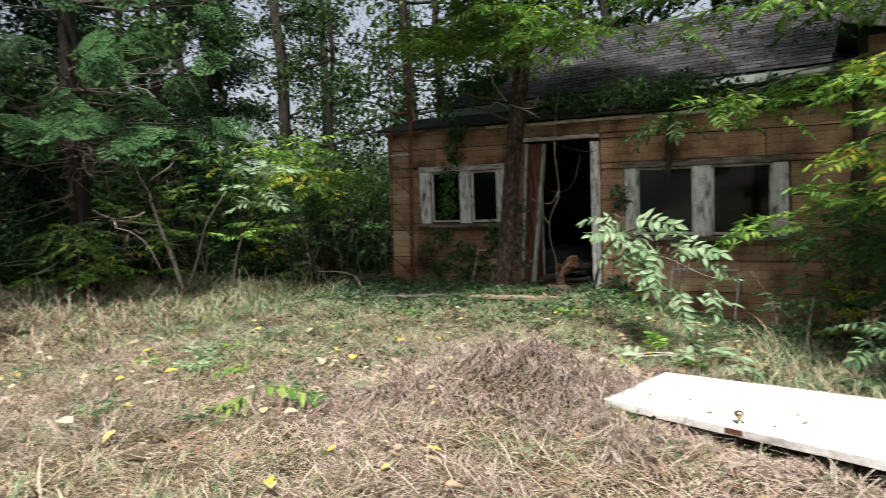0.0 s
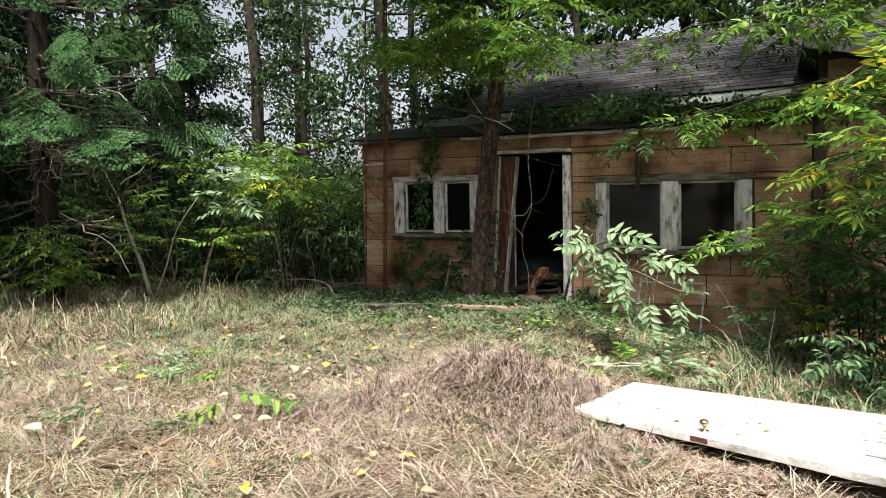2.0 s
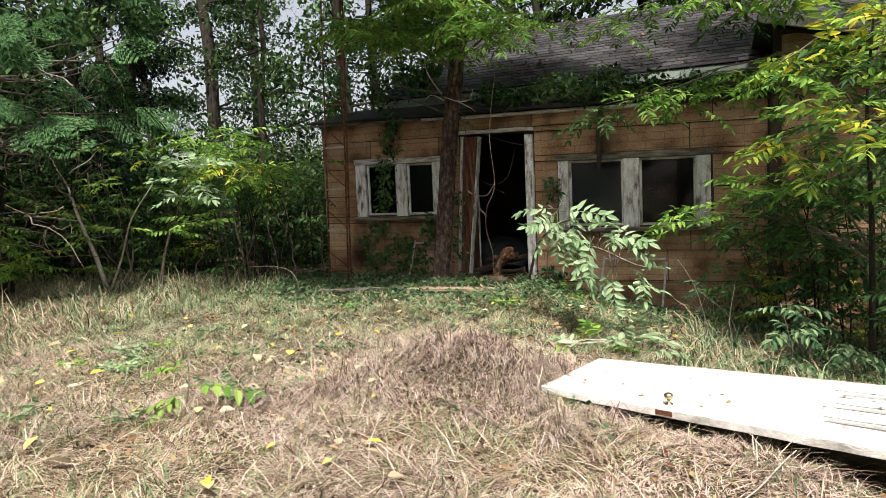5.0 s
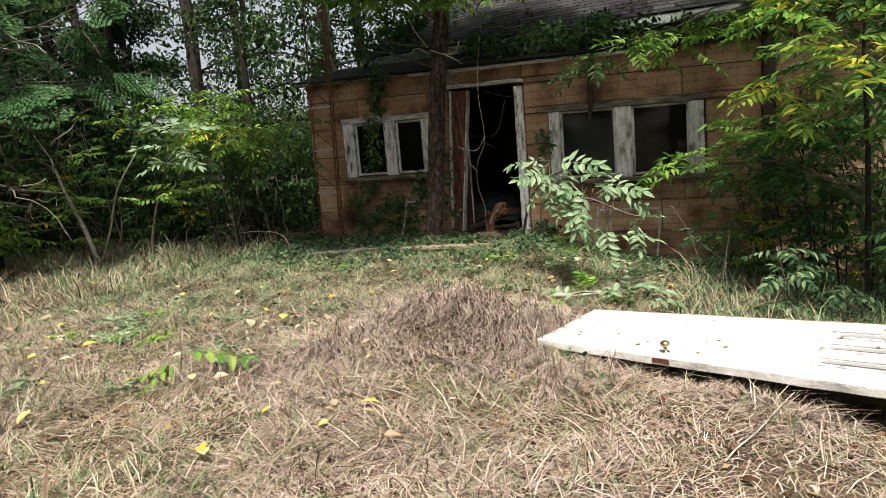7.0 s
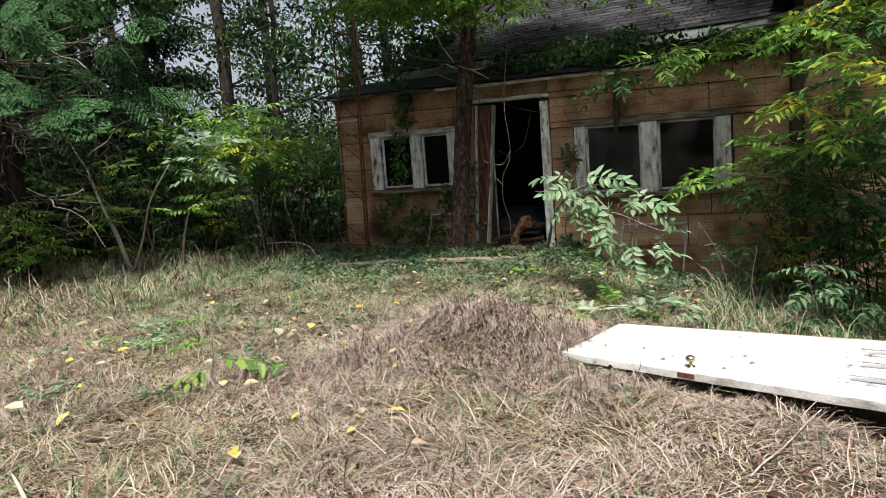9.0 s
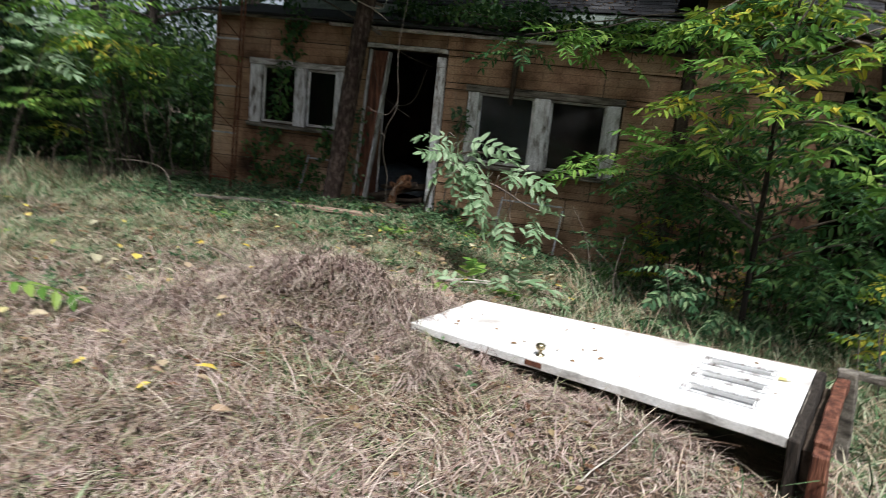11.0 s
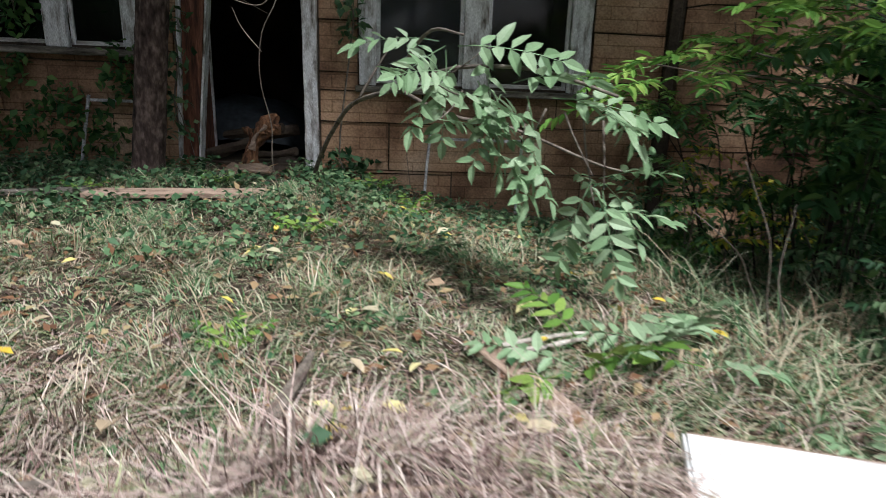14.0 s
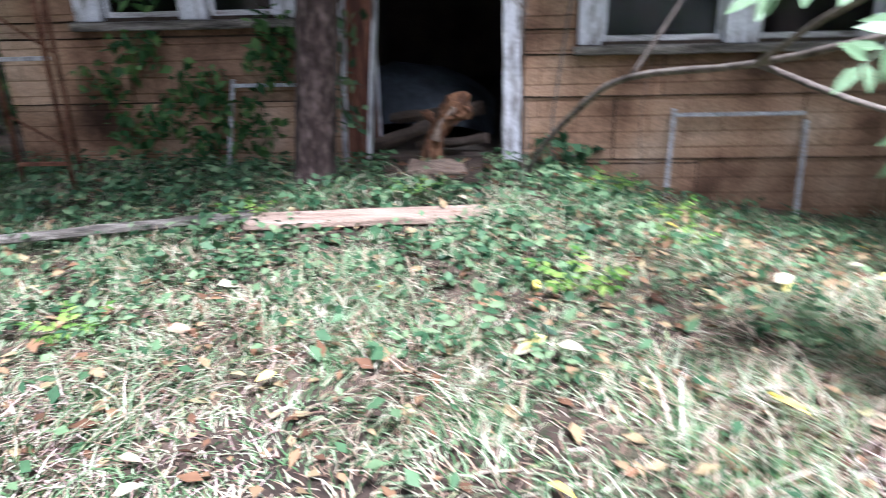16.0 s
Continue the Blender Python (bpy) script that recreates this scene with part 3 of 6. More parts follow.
for i in range(rows):
    y0 = EAVE_Y - 0.04 + i * 0.15 * math.cos(pitch)
    z0 = EAVE_Z + i * 0.15 * math.sin(pitch)
    x = hip(y0) - 0.02 - (0.15 if i % 2 else 0.0)
    while x < 6.3:
        w = 0.3
        t = 0.004 + 0.006 * rr.random()
        yy, zz = y0 + 0.2 * math.cos(pitch), z0 + 0.2 * math.sin(pitch)
        j = 0.01 * rr.random()
        tabs.append(([(x, y0 - j, z0), (x + w - 0.012, y0 - j, z0), (x + w - 0.012, yy, zz - 0.006), (x, yy, zz - 0.006),
                      (x, y0 - j, z0 + t), (x + w - 0.012, y0 - j, z0 + t), (x + w - 0.012, yy, zz - 0.004), (x, yy, zz - 0.004)],
                     [(4, 5, 6, 7), (0, 1, 5, 4), (1, 2, 6, 5), (3, 0, 4, 7)]))
        x += w
tagged(link("shingle_courses", *join(tabs), SHINGLE, main_roof), kind="stuff")
# wall strip that fills the dark gap, with the eave's shade in its colour
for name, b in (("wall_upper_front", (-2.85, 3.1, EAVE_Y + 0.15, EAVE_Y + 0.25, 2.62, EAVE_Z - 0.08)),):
    tagged(link(name, *box(*b), SHEATHING), "strip of wall under the main eave, coloured dark for eave shade", "wall", kind="structure")

# wing roof: low pitch falling to the east, with a pale rake edge
wing_roof = tagged(new("wing_roof"), "low-pitched wing roof with a grey rake board", "roof", kind="structure")
v = []
for x in (2.9, 9.4):
    for y in (-0.36, 4.6):
        v += [(x, y, rake_z(x) + 0.02), (x, y, rake_z(x) + 0.07)]
link("roof_sheet", v, [(0, 2, 6, 4), (1, 5, 7, 3), (0, 4, 5, 1), (2, 3, 7, 6), (0, 1, 3, 2), (4, 6, 7, 5)], SHINGLE, wing_roof)
rk = soft_box(2.9, 9.4, -0.4, -0.362, -0.05, 0.085, 0.006, 0.004, 20, 3, lambda c: (c.x, c.y, c.z + rake_z(c.x)))
part("rake_board", rk, PALEMETAL, wing_roof, "grey weathered rake board")


# ---- the white door lying in the grass, on a broken wooden frame ----
LONG, WIDE, THICK = 2.03, 0.78, 0.045
# the slab is twisted: its foot lies flat in the straw, its head is tilted on the timber frame
FOOT_NEAR, FOOT_FAR = Vector((1.462, -4.752, 0.112)), Vector((1.70, -4.02, 0.118))
HEAD_NEAR, HEAD_FAR = Vector((3.316, -5.59, 0.208)), Vector((3.585, -4.86, 0.283))


def lie(c):
    u, v = c[0] / LONG, c[1] / WIDE
    p = FOOT_NEAR.lerp(HEAD_NEAR, u).lerp(FOOT_FAR.lerp(HEAD_FAR, u), v)
    along = (HEAD_NEAR - FOOT_NEAR).lerp(HEAD_FAR - FOOT_FAR, v)
    across = (FOOT_FAR - FOOT_NEAR).lerp(HEAD_FAR - HEAD_NEAR, u)
    return tuple(p + along.cross(across).normalized() * c[2])


white_door = tagged(new("panel_door"), "white painted door lying flat in the dry grass, paint peeling", "door")
slots = [(1.58, 1.86, v0 - 0.038, v0 + 0.038) for v0 in (0.20, 0.39, 0.58)]
face = [(0.0, LONG, 0.0, WIDE)]
for s in slots:
    face = minus(face, s)
body = join([box(a, b, c, d, -THICK, 0.0) for a, b, c, d in face] + [box(a, b, c, d, -THICK, -0.022) for a, b, c, d in slots])
link("slab", [lie(p) for p in body[0]], body[1], DOORPAINT, white_door)
for bb, sd in (((-0.004, LONG + 0.004, -0.014, -0.0005, -THICK - 0.002, 0.002), 1), ((-0.004, LONG + 0.004, WIDE + 0.0005, WIDE + 0.012, -THICK, 0.0015), 2),
               ((-0.014, -0.0045, -0.004, WIDE + 0.004, -THICK, 0.001), 3), ((LONG + 0.0045, LONG + 0.014, -0.004, WIDE + 0.004, -THICK, 0.001), 4)):
    part("edge_strip", soft_box(*bb, 0.004, 0.004, 26, sd, lie), DOOREDGE if sd in (1, 3) else PLANK if sd == 2 else GREYWOOD, white_door, "worn edge with chipped paint")
for a, b, c, d in slots:
    for bb in ((a - 0.03, b + 0.03, c - 0.022, c - 0.002, 0.0005, 0.011), (a - 0.03, b + 0.03, d + 0.002, d + 0.022, 0.0005, 0.011),
               (a - 0.03, a - 0.008, c - 0.001, d + 0.001, 0.0005, 0.011), (b + 0.008, b + 0.03, c - 0.001, d + 0.001, 0.0005, 0.011)):
        part("moulding", soft_box(*bb, 0.004, 0.002, 3, 1, lie), PEELING, white_door)
    link("light_pane", [lie(p) for p in box(a + 0.004, b - 0.004, c + 0.004, d - 0.004, -0.02, -0.016)[0]], box(0, 1, 0, 1, 0, 1)[1], DOORLIGHT, white_door, "dusty grey door light")
part("latch_plate", soft_box(0.80, 0.90, -0.018, -0.0145, -0.036, -0.008, 0.002, 0.001, 1, 1, lie), RUST, white_door, "rusty latch plate")
knob_axis = [lie((0.85, 0.062, z)) for z in (0.001, 0.006, 0.008, 0.03, 0.034, 0.042, 0.058, 0.066, 0.068)]
kv, kf = tube(knob_axis, [0.024, 0.024, 0.009, 0.009, 0.018, 0.025, 0.025, 0.016, 0.004], 16)
link("door_knob", kv, kf, BRASS, white_door, "tarnished brass knob", True)

base_frame = tagged(new("timber_frame"), "broken dark brown timber frame propping up the white door", "timber frame")
for bb, m, sd in (((2.03, 2.075, -0.02, 0.78, -0.36, 0.0), DARKBARK, 1), ((2.12, 2.175, 0.02, 0.74, -0.05, 0.005), BROWNWOOD, 2), ((2.078, 2.118, 0.05, 0.72, -0.30, -0.055), SHEATHING, 3),
                  ((2.12, 2.18, -0.06, 0.016, -0.42, -0.02), BROWNWOOD, 4), ((2.12, 2.2, 0.745, 0.81, -0.45, 0.03), GREYWOOD, 5), ((2.16, 2.32, 0.8, 0.84, -0.02, 0.02), GREYWOOD, 6)):
    part("rail" if sd in (2, 6) else "board" if sd in (1, 3) else "post", soft_box(*bb, 0.006, 0.010, 10, sd, lie), m, base_frame)
rub = random.Random(4)
for i in range(5):
    u, v2 = 2.05 + 0.2 * rub.random(), -0.15 + 0.3 * rub.random()
    p = Vector(lie((u, v2, 0)))
    z = float(ground_z(p.x, p.y))
    w = rub.uniform(0.08, 0.2)
    m = pose(p.x, p.y, z + 0.02, rub.uniform(-8, 8), rub.uniform(-8, 8), rub.uniform(0, 180))
    ob = part("wood_scrap", soft_box(-w / 2, w / 2, -0.025, 0.025, -0.012, 0.02, 0.004, 0.008, 5, i), ROTWOOD, None)
    ob.matrix_world = m
    tagged(ob, "broken scrap of brown timber in the grass", "wood scrap", "scraps beside the timber frame")
# bits of leaf and twig that lie on the white door
fleck_v, fleck_f = leaflet(0.5, 0.3, 0.3)
me = bpy.data.meshes.new("dry_leaf_curl")
me.from_pydata(fleck_v.tolist(), [], fleck_f.tolist())
me.materials.append(LITTER)
for i in range(26):
    u, v2 = rub.uniform(0.15, 1.95), rub.uniform(0.05, 0.72)
    if any(a - 0.05 < u < b + 0.05 and c - 0.03 < v2 < d + 0.03 for a, b, c, d in slots):
        continue
    ob = new("dry_leaf_curl", me)
    p = lie((u, v2, 0.004))
    s = rub.uniform(0.012, 0.05)
    ob.matrix_world = pose(*p, 0, 0, rub.uniform(0, 360)) @ Matrix.Scale(s, 4)
    tagged(ob, "dark curled scrap of leaf on the white door", "leaf", "leaf scraps on the door")


# ---- things along the house front ----
mast = tagged(new("lattice_mast"), "rusty three-legged lattice mast beside the house corner", "mast")
feet = [(-2.93, -0.62), (-2.58, -0.66), (-2.74, -0.34)]
for i, (x, y) in enumerate(feet):
    link("leg", *tube([(x, y, -0.05), (x + 0.07, y, 2.2), (x + 0.2, y, 6.6)], [0.014, 0.013, 0.012], 8), RUST, mast, smooth=True)
for j in range(11):
    z = 0.30 + 0.61 * j
    o = 0.03 * z
    for a, b in ((0, 1), (1, 2), (2, 0)):
        p, q = feet[a], feet[b]
        if (a, b) == (0, 1):
            bm = soft_box(p[0] + o, q[0] + o, p[1] - 0.02, p[1] + 0.0, z - 0.012, z + 0.012, 0.003, 0.002, 3, j)
            part("rung", bm, PALEMETAL if j in (1, 2, 3) else RUST, mast, "pale flat cross bar" if j in (1, 2, 3) else "")
        else:
            link("brace", *tube([(p[0] + o, p[1], z), (q[0] + o, q[1], z + 0.3)], [0.007, 0.007], 5), RUST, mast)


def leaning_screen(x0, x1, z1, y0, label):
    s = tagged(new("window_screen"), label, "window screen")
    lean = lambda c: (c.x + 0.08 * (c.z - 0.1), c.y - 0.30 * (z1 - c.z), c.z)
    zb = float(ground_z((x0 + x1) / 2, y0 - 0.3)) + 0.004
    for bb in ((x0, x0 + 0.024, y0 - 0.02, y0, zb, z1), (x1 - 0.024, x1, y0 - 0.02, y0, zb, z1 - 0.08), (x0 + 0.025, x1 - 0.025, y0 - 0.02, y0, z1 - 0.05, z1 - 0.028)):
        part("frame_bar", soft_box(*bb, 0.003, 0.003, 8, 2, lean), PALEMETAL, s, "bent pale metal bar")
    return s


leaning_screen(1.02, 1.84, 0.46, -0.05, "bent pale metal window screen frame leaning on the wall")
leaning_screen(-1.8, -1.22, 0.70, -0.05, "narrow grey screen frame leaning below the window")

walk_board = part("ground_board", soft_box(-1.25, -0.10, -1.26, -1.08, 0.140, 0.176, 0.006, 0.004, 14, 3, lambda c: (c.x, c.y + 0.10 * (c.x + 0.1), c.z + 0.0 * c.x)), PLANK, None)
tagged(walk_board, "pale worn plank lying before the doorway", "plank")
old_rail = part("ground_rail", soft_box(-2.5, -1.22, -1.50, -1.43, 0.155, 0.19, 0.006, 0.006, 14, 5, lambda c: (c.x, c.y + 0.25 * (c.x + 1.2) + 0.26, c.z + 0.02 * (c.x + 1.2))), GREYWOOD, None)
tagged(old_rail, "grey weathered rail lying in the ground cover", "rail")
b2 = part("half_buried_plank", soft_box(-0.40, 0.40, -0.045, 0.045, -0.012, 0.022, 0.006, 0.008, 10, 9), PLANK, None)
b2.matrix_world = pose(1.38, -3.72, float(ground_z(1.38, -3.72)) + 0.03, 0, 4, -60)
tagged(b2, "pinkish brown plank half buried in the grass", "plank")

# splintered log and junk in the doorway
log = tagged(new("split_log"), "splintered orange-brown log standing in the doorway", "log")
splinters = [([(-0.50, -0.10, 0.08), (-0.47, -0.08, 0.22), (-0.41, -0.06, 0.34), (-0.34, -0.05, 0.46), (-0.22, -0.04, 0.58)], 0.06, 1.3),
             ([(-0.42, -0.07, 0.08), (-0.42, -0.09, 0.24), (-0.37, -0.08, 0.38), (-0.25, -0.07, 0.46), (-0.20, -0.06, 0.50)], 0.05, 0.9),
             ([(-0.54, -0.05, 0.08), (-0.49, -0.04, 0.26), (-0.45, -0.03, 0.38), (-0.48, -0.02, 0.44), (-0.53, 0.0, 0.46)], 0.04, 0.6),
             ([(-0.43, -0.11, 0.30), (-0.40, -0.12, 0.40), (-0.33, -0.11, 0.47), (-0.28, -0.1, 0.53)], 0.03, 0.6)]
for i, (pts, r0, flare) in enumerate(splinters):
    line = smooth_line(pts, 5)
    k = len(line)
    rr = [r0 * (1.1 - 0.55 * math.sin(math.pi * min(1, q / (0.75 * k)))) * (1 + (flare - 1) * q / k) * (1 if q < k - 3 else (k - q) / 4) for q in range(k)]
    link("splinter", *tube(line, rr, 8, i + 3, 0.5), PLANK if i == 3 else ROTWOOD, log, smooth=False)
slabw = part("bark_slab", soft_box(-0.60, -0.22, -0.44, -0.20, 0.145, 0.195, 0.015, 0.05, 8, 4), PLANK, None)
tagged(slabw, "pale broken slab of bark on the threshold", "bark slab")
# timbers take the dark sheathing colour, so the room's shade is painted in
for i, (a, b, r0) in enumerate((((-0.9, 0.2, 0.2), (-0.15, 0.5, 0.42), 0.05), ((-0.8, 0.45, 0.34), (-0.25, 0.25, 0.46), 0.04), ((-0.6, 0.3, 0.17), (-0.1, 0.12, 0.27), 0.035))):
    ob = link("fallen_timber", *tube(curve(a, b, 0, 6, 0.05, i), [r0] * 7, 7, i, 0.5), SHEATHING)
    tagged(ob, "rotten brown timber fallen inside the doorway, darkened for shade", "timber", "timbers in the doorway")
hv, hf = [], []
for i in range(13):
    for j in range(9):
        x, y = -1.5 + 1.45 * i / 12, 0.55 + 1.5 * j / 8
        e = max(0.0, 1 - ((x + 0.8) / 0.8) ** 2) * max(0.0, 1 - ((y - 1.3) / 0.8) ** 2)
        hv.append((x, y, 0.142 + 0.5 * e ** 0.6 + 0.08 * e * noise.noise(Vector((x * 4, y * 4, 1)))))
for i in range(12):
    for j in range(8):
        a = i * 9 + j
        hf.append((a, a + 9, a + 10, a + 1))
# cloth colour is darkened to sink into the room's shade
tagged(link("crumpled_cloth", hv, hf, TARP, smooth=True), "crumpled blue-grey cloth heaped in the dark room, darkened for shade", "cloth")
stick_specs = [((-0.72, -3.8, 0.03), (-0.22, -3.98, 0.04), 0.02, "dry brown stick lying in the grass", TWIG),
               ((0.50, -4.12, 0.05), (0.57, -3.55, 0.08), 0.024, "grey weathered stick lying on the grass mound", TWIG),
               ((0.95, -5.15, 0.02), (1.5, -5.45, 0.03), 0.013, "thin dry stick on matted straw", TWIG),
               ((2.55, -5.95, 0.02), (2.85, -5.45, 0.1), 0.004, "thin bare twig beside the white door", PALETWIG),
               ((-0.3, -4.3, 0.03), (0.03, -4.2, 0.04), 0.02, "short grey stick lying in the straw", TWIG),
               ((1.25, -3.38, 0.04), (1.6, -3.28, 0.05), 0.012, "pale peeled stick lying in the grass", PALETWIG),
               ((1.27, -3.31, 0.03), (1.62, -3.22, 0.05), 0.010, "pale broken stick in the grass", PALETWIG)]
for i, (a, b, r0, lab, m) in enumerate(stick_specs):
    a = (a[0], a[1], a[2] + float(ground_z(a[0], a[1])) + r0 * 0.6)
    b = (b[0], b[1], b[2] + float(ground_z(b[0], b[1])) + r0 * 0.6)
    tagged(link("stick", *tube(curve(a, b, -0.01, 7, 0.03, i), [r0 * k for k in (1, 1, 0.95, 0.9, 0.85, 0.8, 0.7, 0.5)], 7, i, 0.3), m), lab, "stick")
# a dark stove pipe end that hangs under the porch eave
pipe = tagged(link("hanging_strap", *tube([(1.06, -0.10, 2.44), (1.05, -0.10, 2.1), (1.02, -0.09, 1.62)], [0.035, 0.033, 0.028], 8), SHEATHING), "dark rotten strap hanging from the porch eave", "strap")


# ---- plants ----
def leaf_cloud(name, centres, radii, per, size, material, parent, width=0.5, rand=None, flat=0.6, label=""):
    """Many small leaves gathered in uneven clumps round the given centres."""
    g = rand or rng
    T, S = [], []
    for c, rad in zip(centres, radii):
        n = int(per * rad ** 1.6)
        d = g.normal(size=(n, 3))
        d /= np.linalg.norm(d, axis=1, keepdims=True)
        q = d * (rad * g.random((n, 1)) ** 0.45)
        q[:, 2] *= flat
        T.append(np.asarray(c) + q)
        S.append(size * g.uniform(0.6, 1.3, n))
    T, S = np.vstack(T), np.concatenate(S)
    D = g.normal(size=(len(T), 3))
    D[:, 2] -= 0.5
    tv, tf = small_leaf(width)
    return link_tris(name, *stamp(tv, tf, basis(D, roll=g.uniform(-1.2, 1.2, len(T))), T, S), material, parent, label)


FROND_SHAPES = {}


def frond_mesh(kind, material, variant):
    """Compound leaves share a few meshes for each kind."""
    key = (kind, material.name, variant)
    if key not in FROND_SHAPES:
        spec = {"long": dict(pairs=8, size=0.23, width=0.34, droop=0.22, hang=0.32), "broad": dict(pairs=6, size=0.31, width=0.46, droop=0.28, hang=0.25),
                "short": dict(pairs=5, size=0.32, width=0.45, droop=0.2, hang=0.5)}[kind]
        V, F = frond(seed=variant * 7 + len(kind), **spec)
        me = bpy.data.meshes.new("compound_leaf")
        me.from_pydata(V.tolist(), [], F.tolist())
        me.materials.append(material)
        FROND_SHAPES[key] = me
    return FROND_SHAPES[key]


def add_frond(owner, kind, material, p, d, length, roll=0.0, variant=0):
    R = basis(np.array([d], float), roll=np.array([roll]))[0]
    ob = new("compound_leaf", frond_mesh(kind, material, variant % 4))
    ob.parent = owner
    ob.matrix_world = Matrix.Translation(p) @ Matrix(R.tolist()).to_4x4() @ Matrix.Scale(length, 4)
    return ob


def plant(name, label, category, base):
    e = tagged(new(name), label, category)
    return e


def whorl(owner, kind, material, tip, count, length, r, spread=1.0, lift=0.25, lean=(0, 0, 0)):
    """Fronds that spray from the end of a shoot."""
    a0 = r.uniform(0, 6.28)
    for i in range(count):
        a = a0 + 2.4 * i
        d = Vector((math.cos(a) * spread, math.sin(a) * spread, lift + r.uniform(-0.35, 0.3))) + Vector(lean)
        p = Vector(tip) - Vector((0, 0, 0.05 * i * length))
        add_frond(owner, kind, material, p, d, length * r.uniform(0.75, 1.15), r.uniform(-0.3, 0.3), r.randrange(4))


# pale sapling bent over before the wide window
r = random.Random(21)
pale_sapling = plant("bent_sapling", "pale green sapling with drooping compound leaves, bent from the doorway", "sapling", (0.1, -0.4, 0.1))
link("stem", *tube(smooth_line([(0.10, -0.42, 0.02), (0.2, -0.6, 0.32), (0.4, -0.98, 0.66), (0.55, -1.27, 0.81), (0.82, -1.95, 0.93), (1.1, -2.4, 1.06), (1.45, -2.66, 1.07), (1.75, -2.9, 0.98)], 4), list(np.linspace(0.02, 0.007, 29)), 7, 2, 0.3), TWIG, pale_sapling, smooth=True)
link("branch", *tube(smooth_line([(0.82, -1.95, 0.93), (0.88, -2.3, 1.1), (0.98, -2.65, 1.22), (1.1, -2.9, 1.2)], 4), list(np.linspace(0.012, 0.005, 13)), 6), TWIG, pale_sapling, smooth=True)
link("branch", *tube(smooth_line([(0.82, -1.95, 0.93), (1.1, -2.2, 0.82), (1.4, -2.35, 0.78), (1.75, -2.6, 0.66), (1.9, -2.6, 0.62)], 4), list(np.linspace(0.013, 0.005, 17)), 6), TWIG, pale_sapling, smooth=True)
link("branch", *tube(smooth_line([(0.55, -1.27, 0.81), (0.66, -1.3, 1.0), (0.8, -1.25, 1.22)], 4), list(np.linspace(0.011, 0.005, 9)), 6), TWIG, pale_sapling, smooth=True)
reach = Vector((0.1, -0.34, -0.04))
for p, d, L in (((0.92, -2.1, 1.22), (-0.6, -0.15, 0.02), 0.56), ((0.95, -2.15, 1.2), (-0.45, -0.3, -0.25), 0.5), ((1.0, -2.25, 1.2), (0.55, -0.3, 0.12), 0.62),
                ((0.95, -2.2, 1.18), (0.05, -0.3, -0.6), 0.6), ((1.1, -2.2, 1.05), (0.25, -0.5, -0.5), 0.62), ((1.25, -2.3, 1.05), (0.5, -0.5, 0.15), 0.6), ((1.3, -2.4, 1.0), (0.2, -0.5, -0.45), 0.64),
                ((1.4, -2.45, 1.0), (0.55, -0.3, -0.15), 0.6), ((1.6, -2.6, 0.95), (0.5, 0.1, -0.35), 0.55),
                ((1.2, -2.3, 1.0), (-0.2, -0.5, -0.4), 0.55), ((1.0, -2.2, 1.12), (-0.35, -0.4, -0.5), 0.5), ((1.7, -2.25, 0.62), (0.4, -0.2, 0.1), 0.45), ((1.72, -2.3, 0.6), (0.3, -0.45, -0.2), 0.45), ((1.6, -2.1, 0.64), (0.3, 0.2, -0.3), 0.4),
                ((1.5, -2.5, 0.98), (0.1, -0.6, -0.1), 0.5)):
    add_frond(pale_sapling, "broad", PALEGREEN, Vector(p) + reach, Vector(d) + Vector((r.uniform(-0.15, 0.15), r.uniform(-0.15, 0.15), r.uniform(-0.1, 0.2))), L * r.uniform(0.58, 0.8), r.uniform(-0.9, 0.9), r.randrange(4))

for i in range(11):
    t = i / 10
    p = Vector((0.92 + 0.62 * t, -2.15 - 0.4 * t, 1.1 - 0.4 * t)) + Vector((r.uniform(-0.2, 0.2), r.uniform(-0.25, 0.15), r.uniform(-0.25, 0.12)))
    p += reach
    link("twig", *tube(curve(Vector((0.9 + 0.7 * t, -2.0 - 0.55 * t, 1.02 - 0.1 * t)) + reach, p, 0.02, 4, 0.02, i), [0.005, 0.0045, 0.004, 0.0035, 0.003], 5), TWIG, pale_sapling, smooth=True)
    add_frond(pale_sapling, "broad", PALEGREEN, p, (r.uniform(-0.3, 0.7), r.uniform(-0.7, 0.1), r.uniform(-0.6, 0.2)), r.uniform(0.28, 0.4), r.uniform(-0.9, 0.9), r.randrange(4))

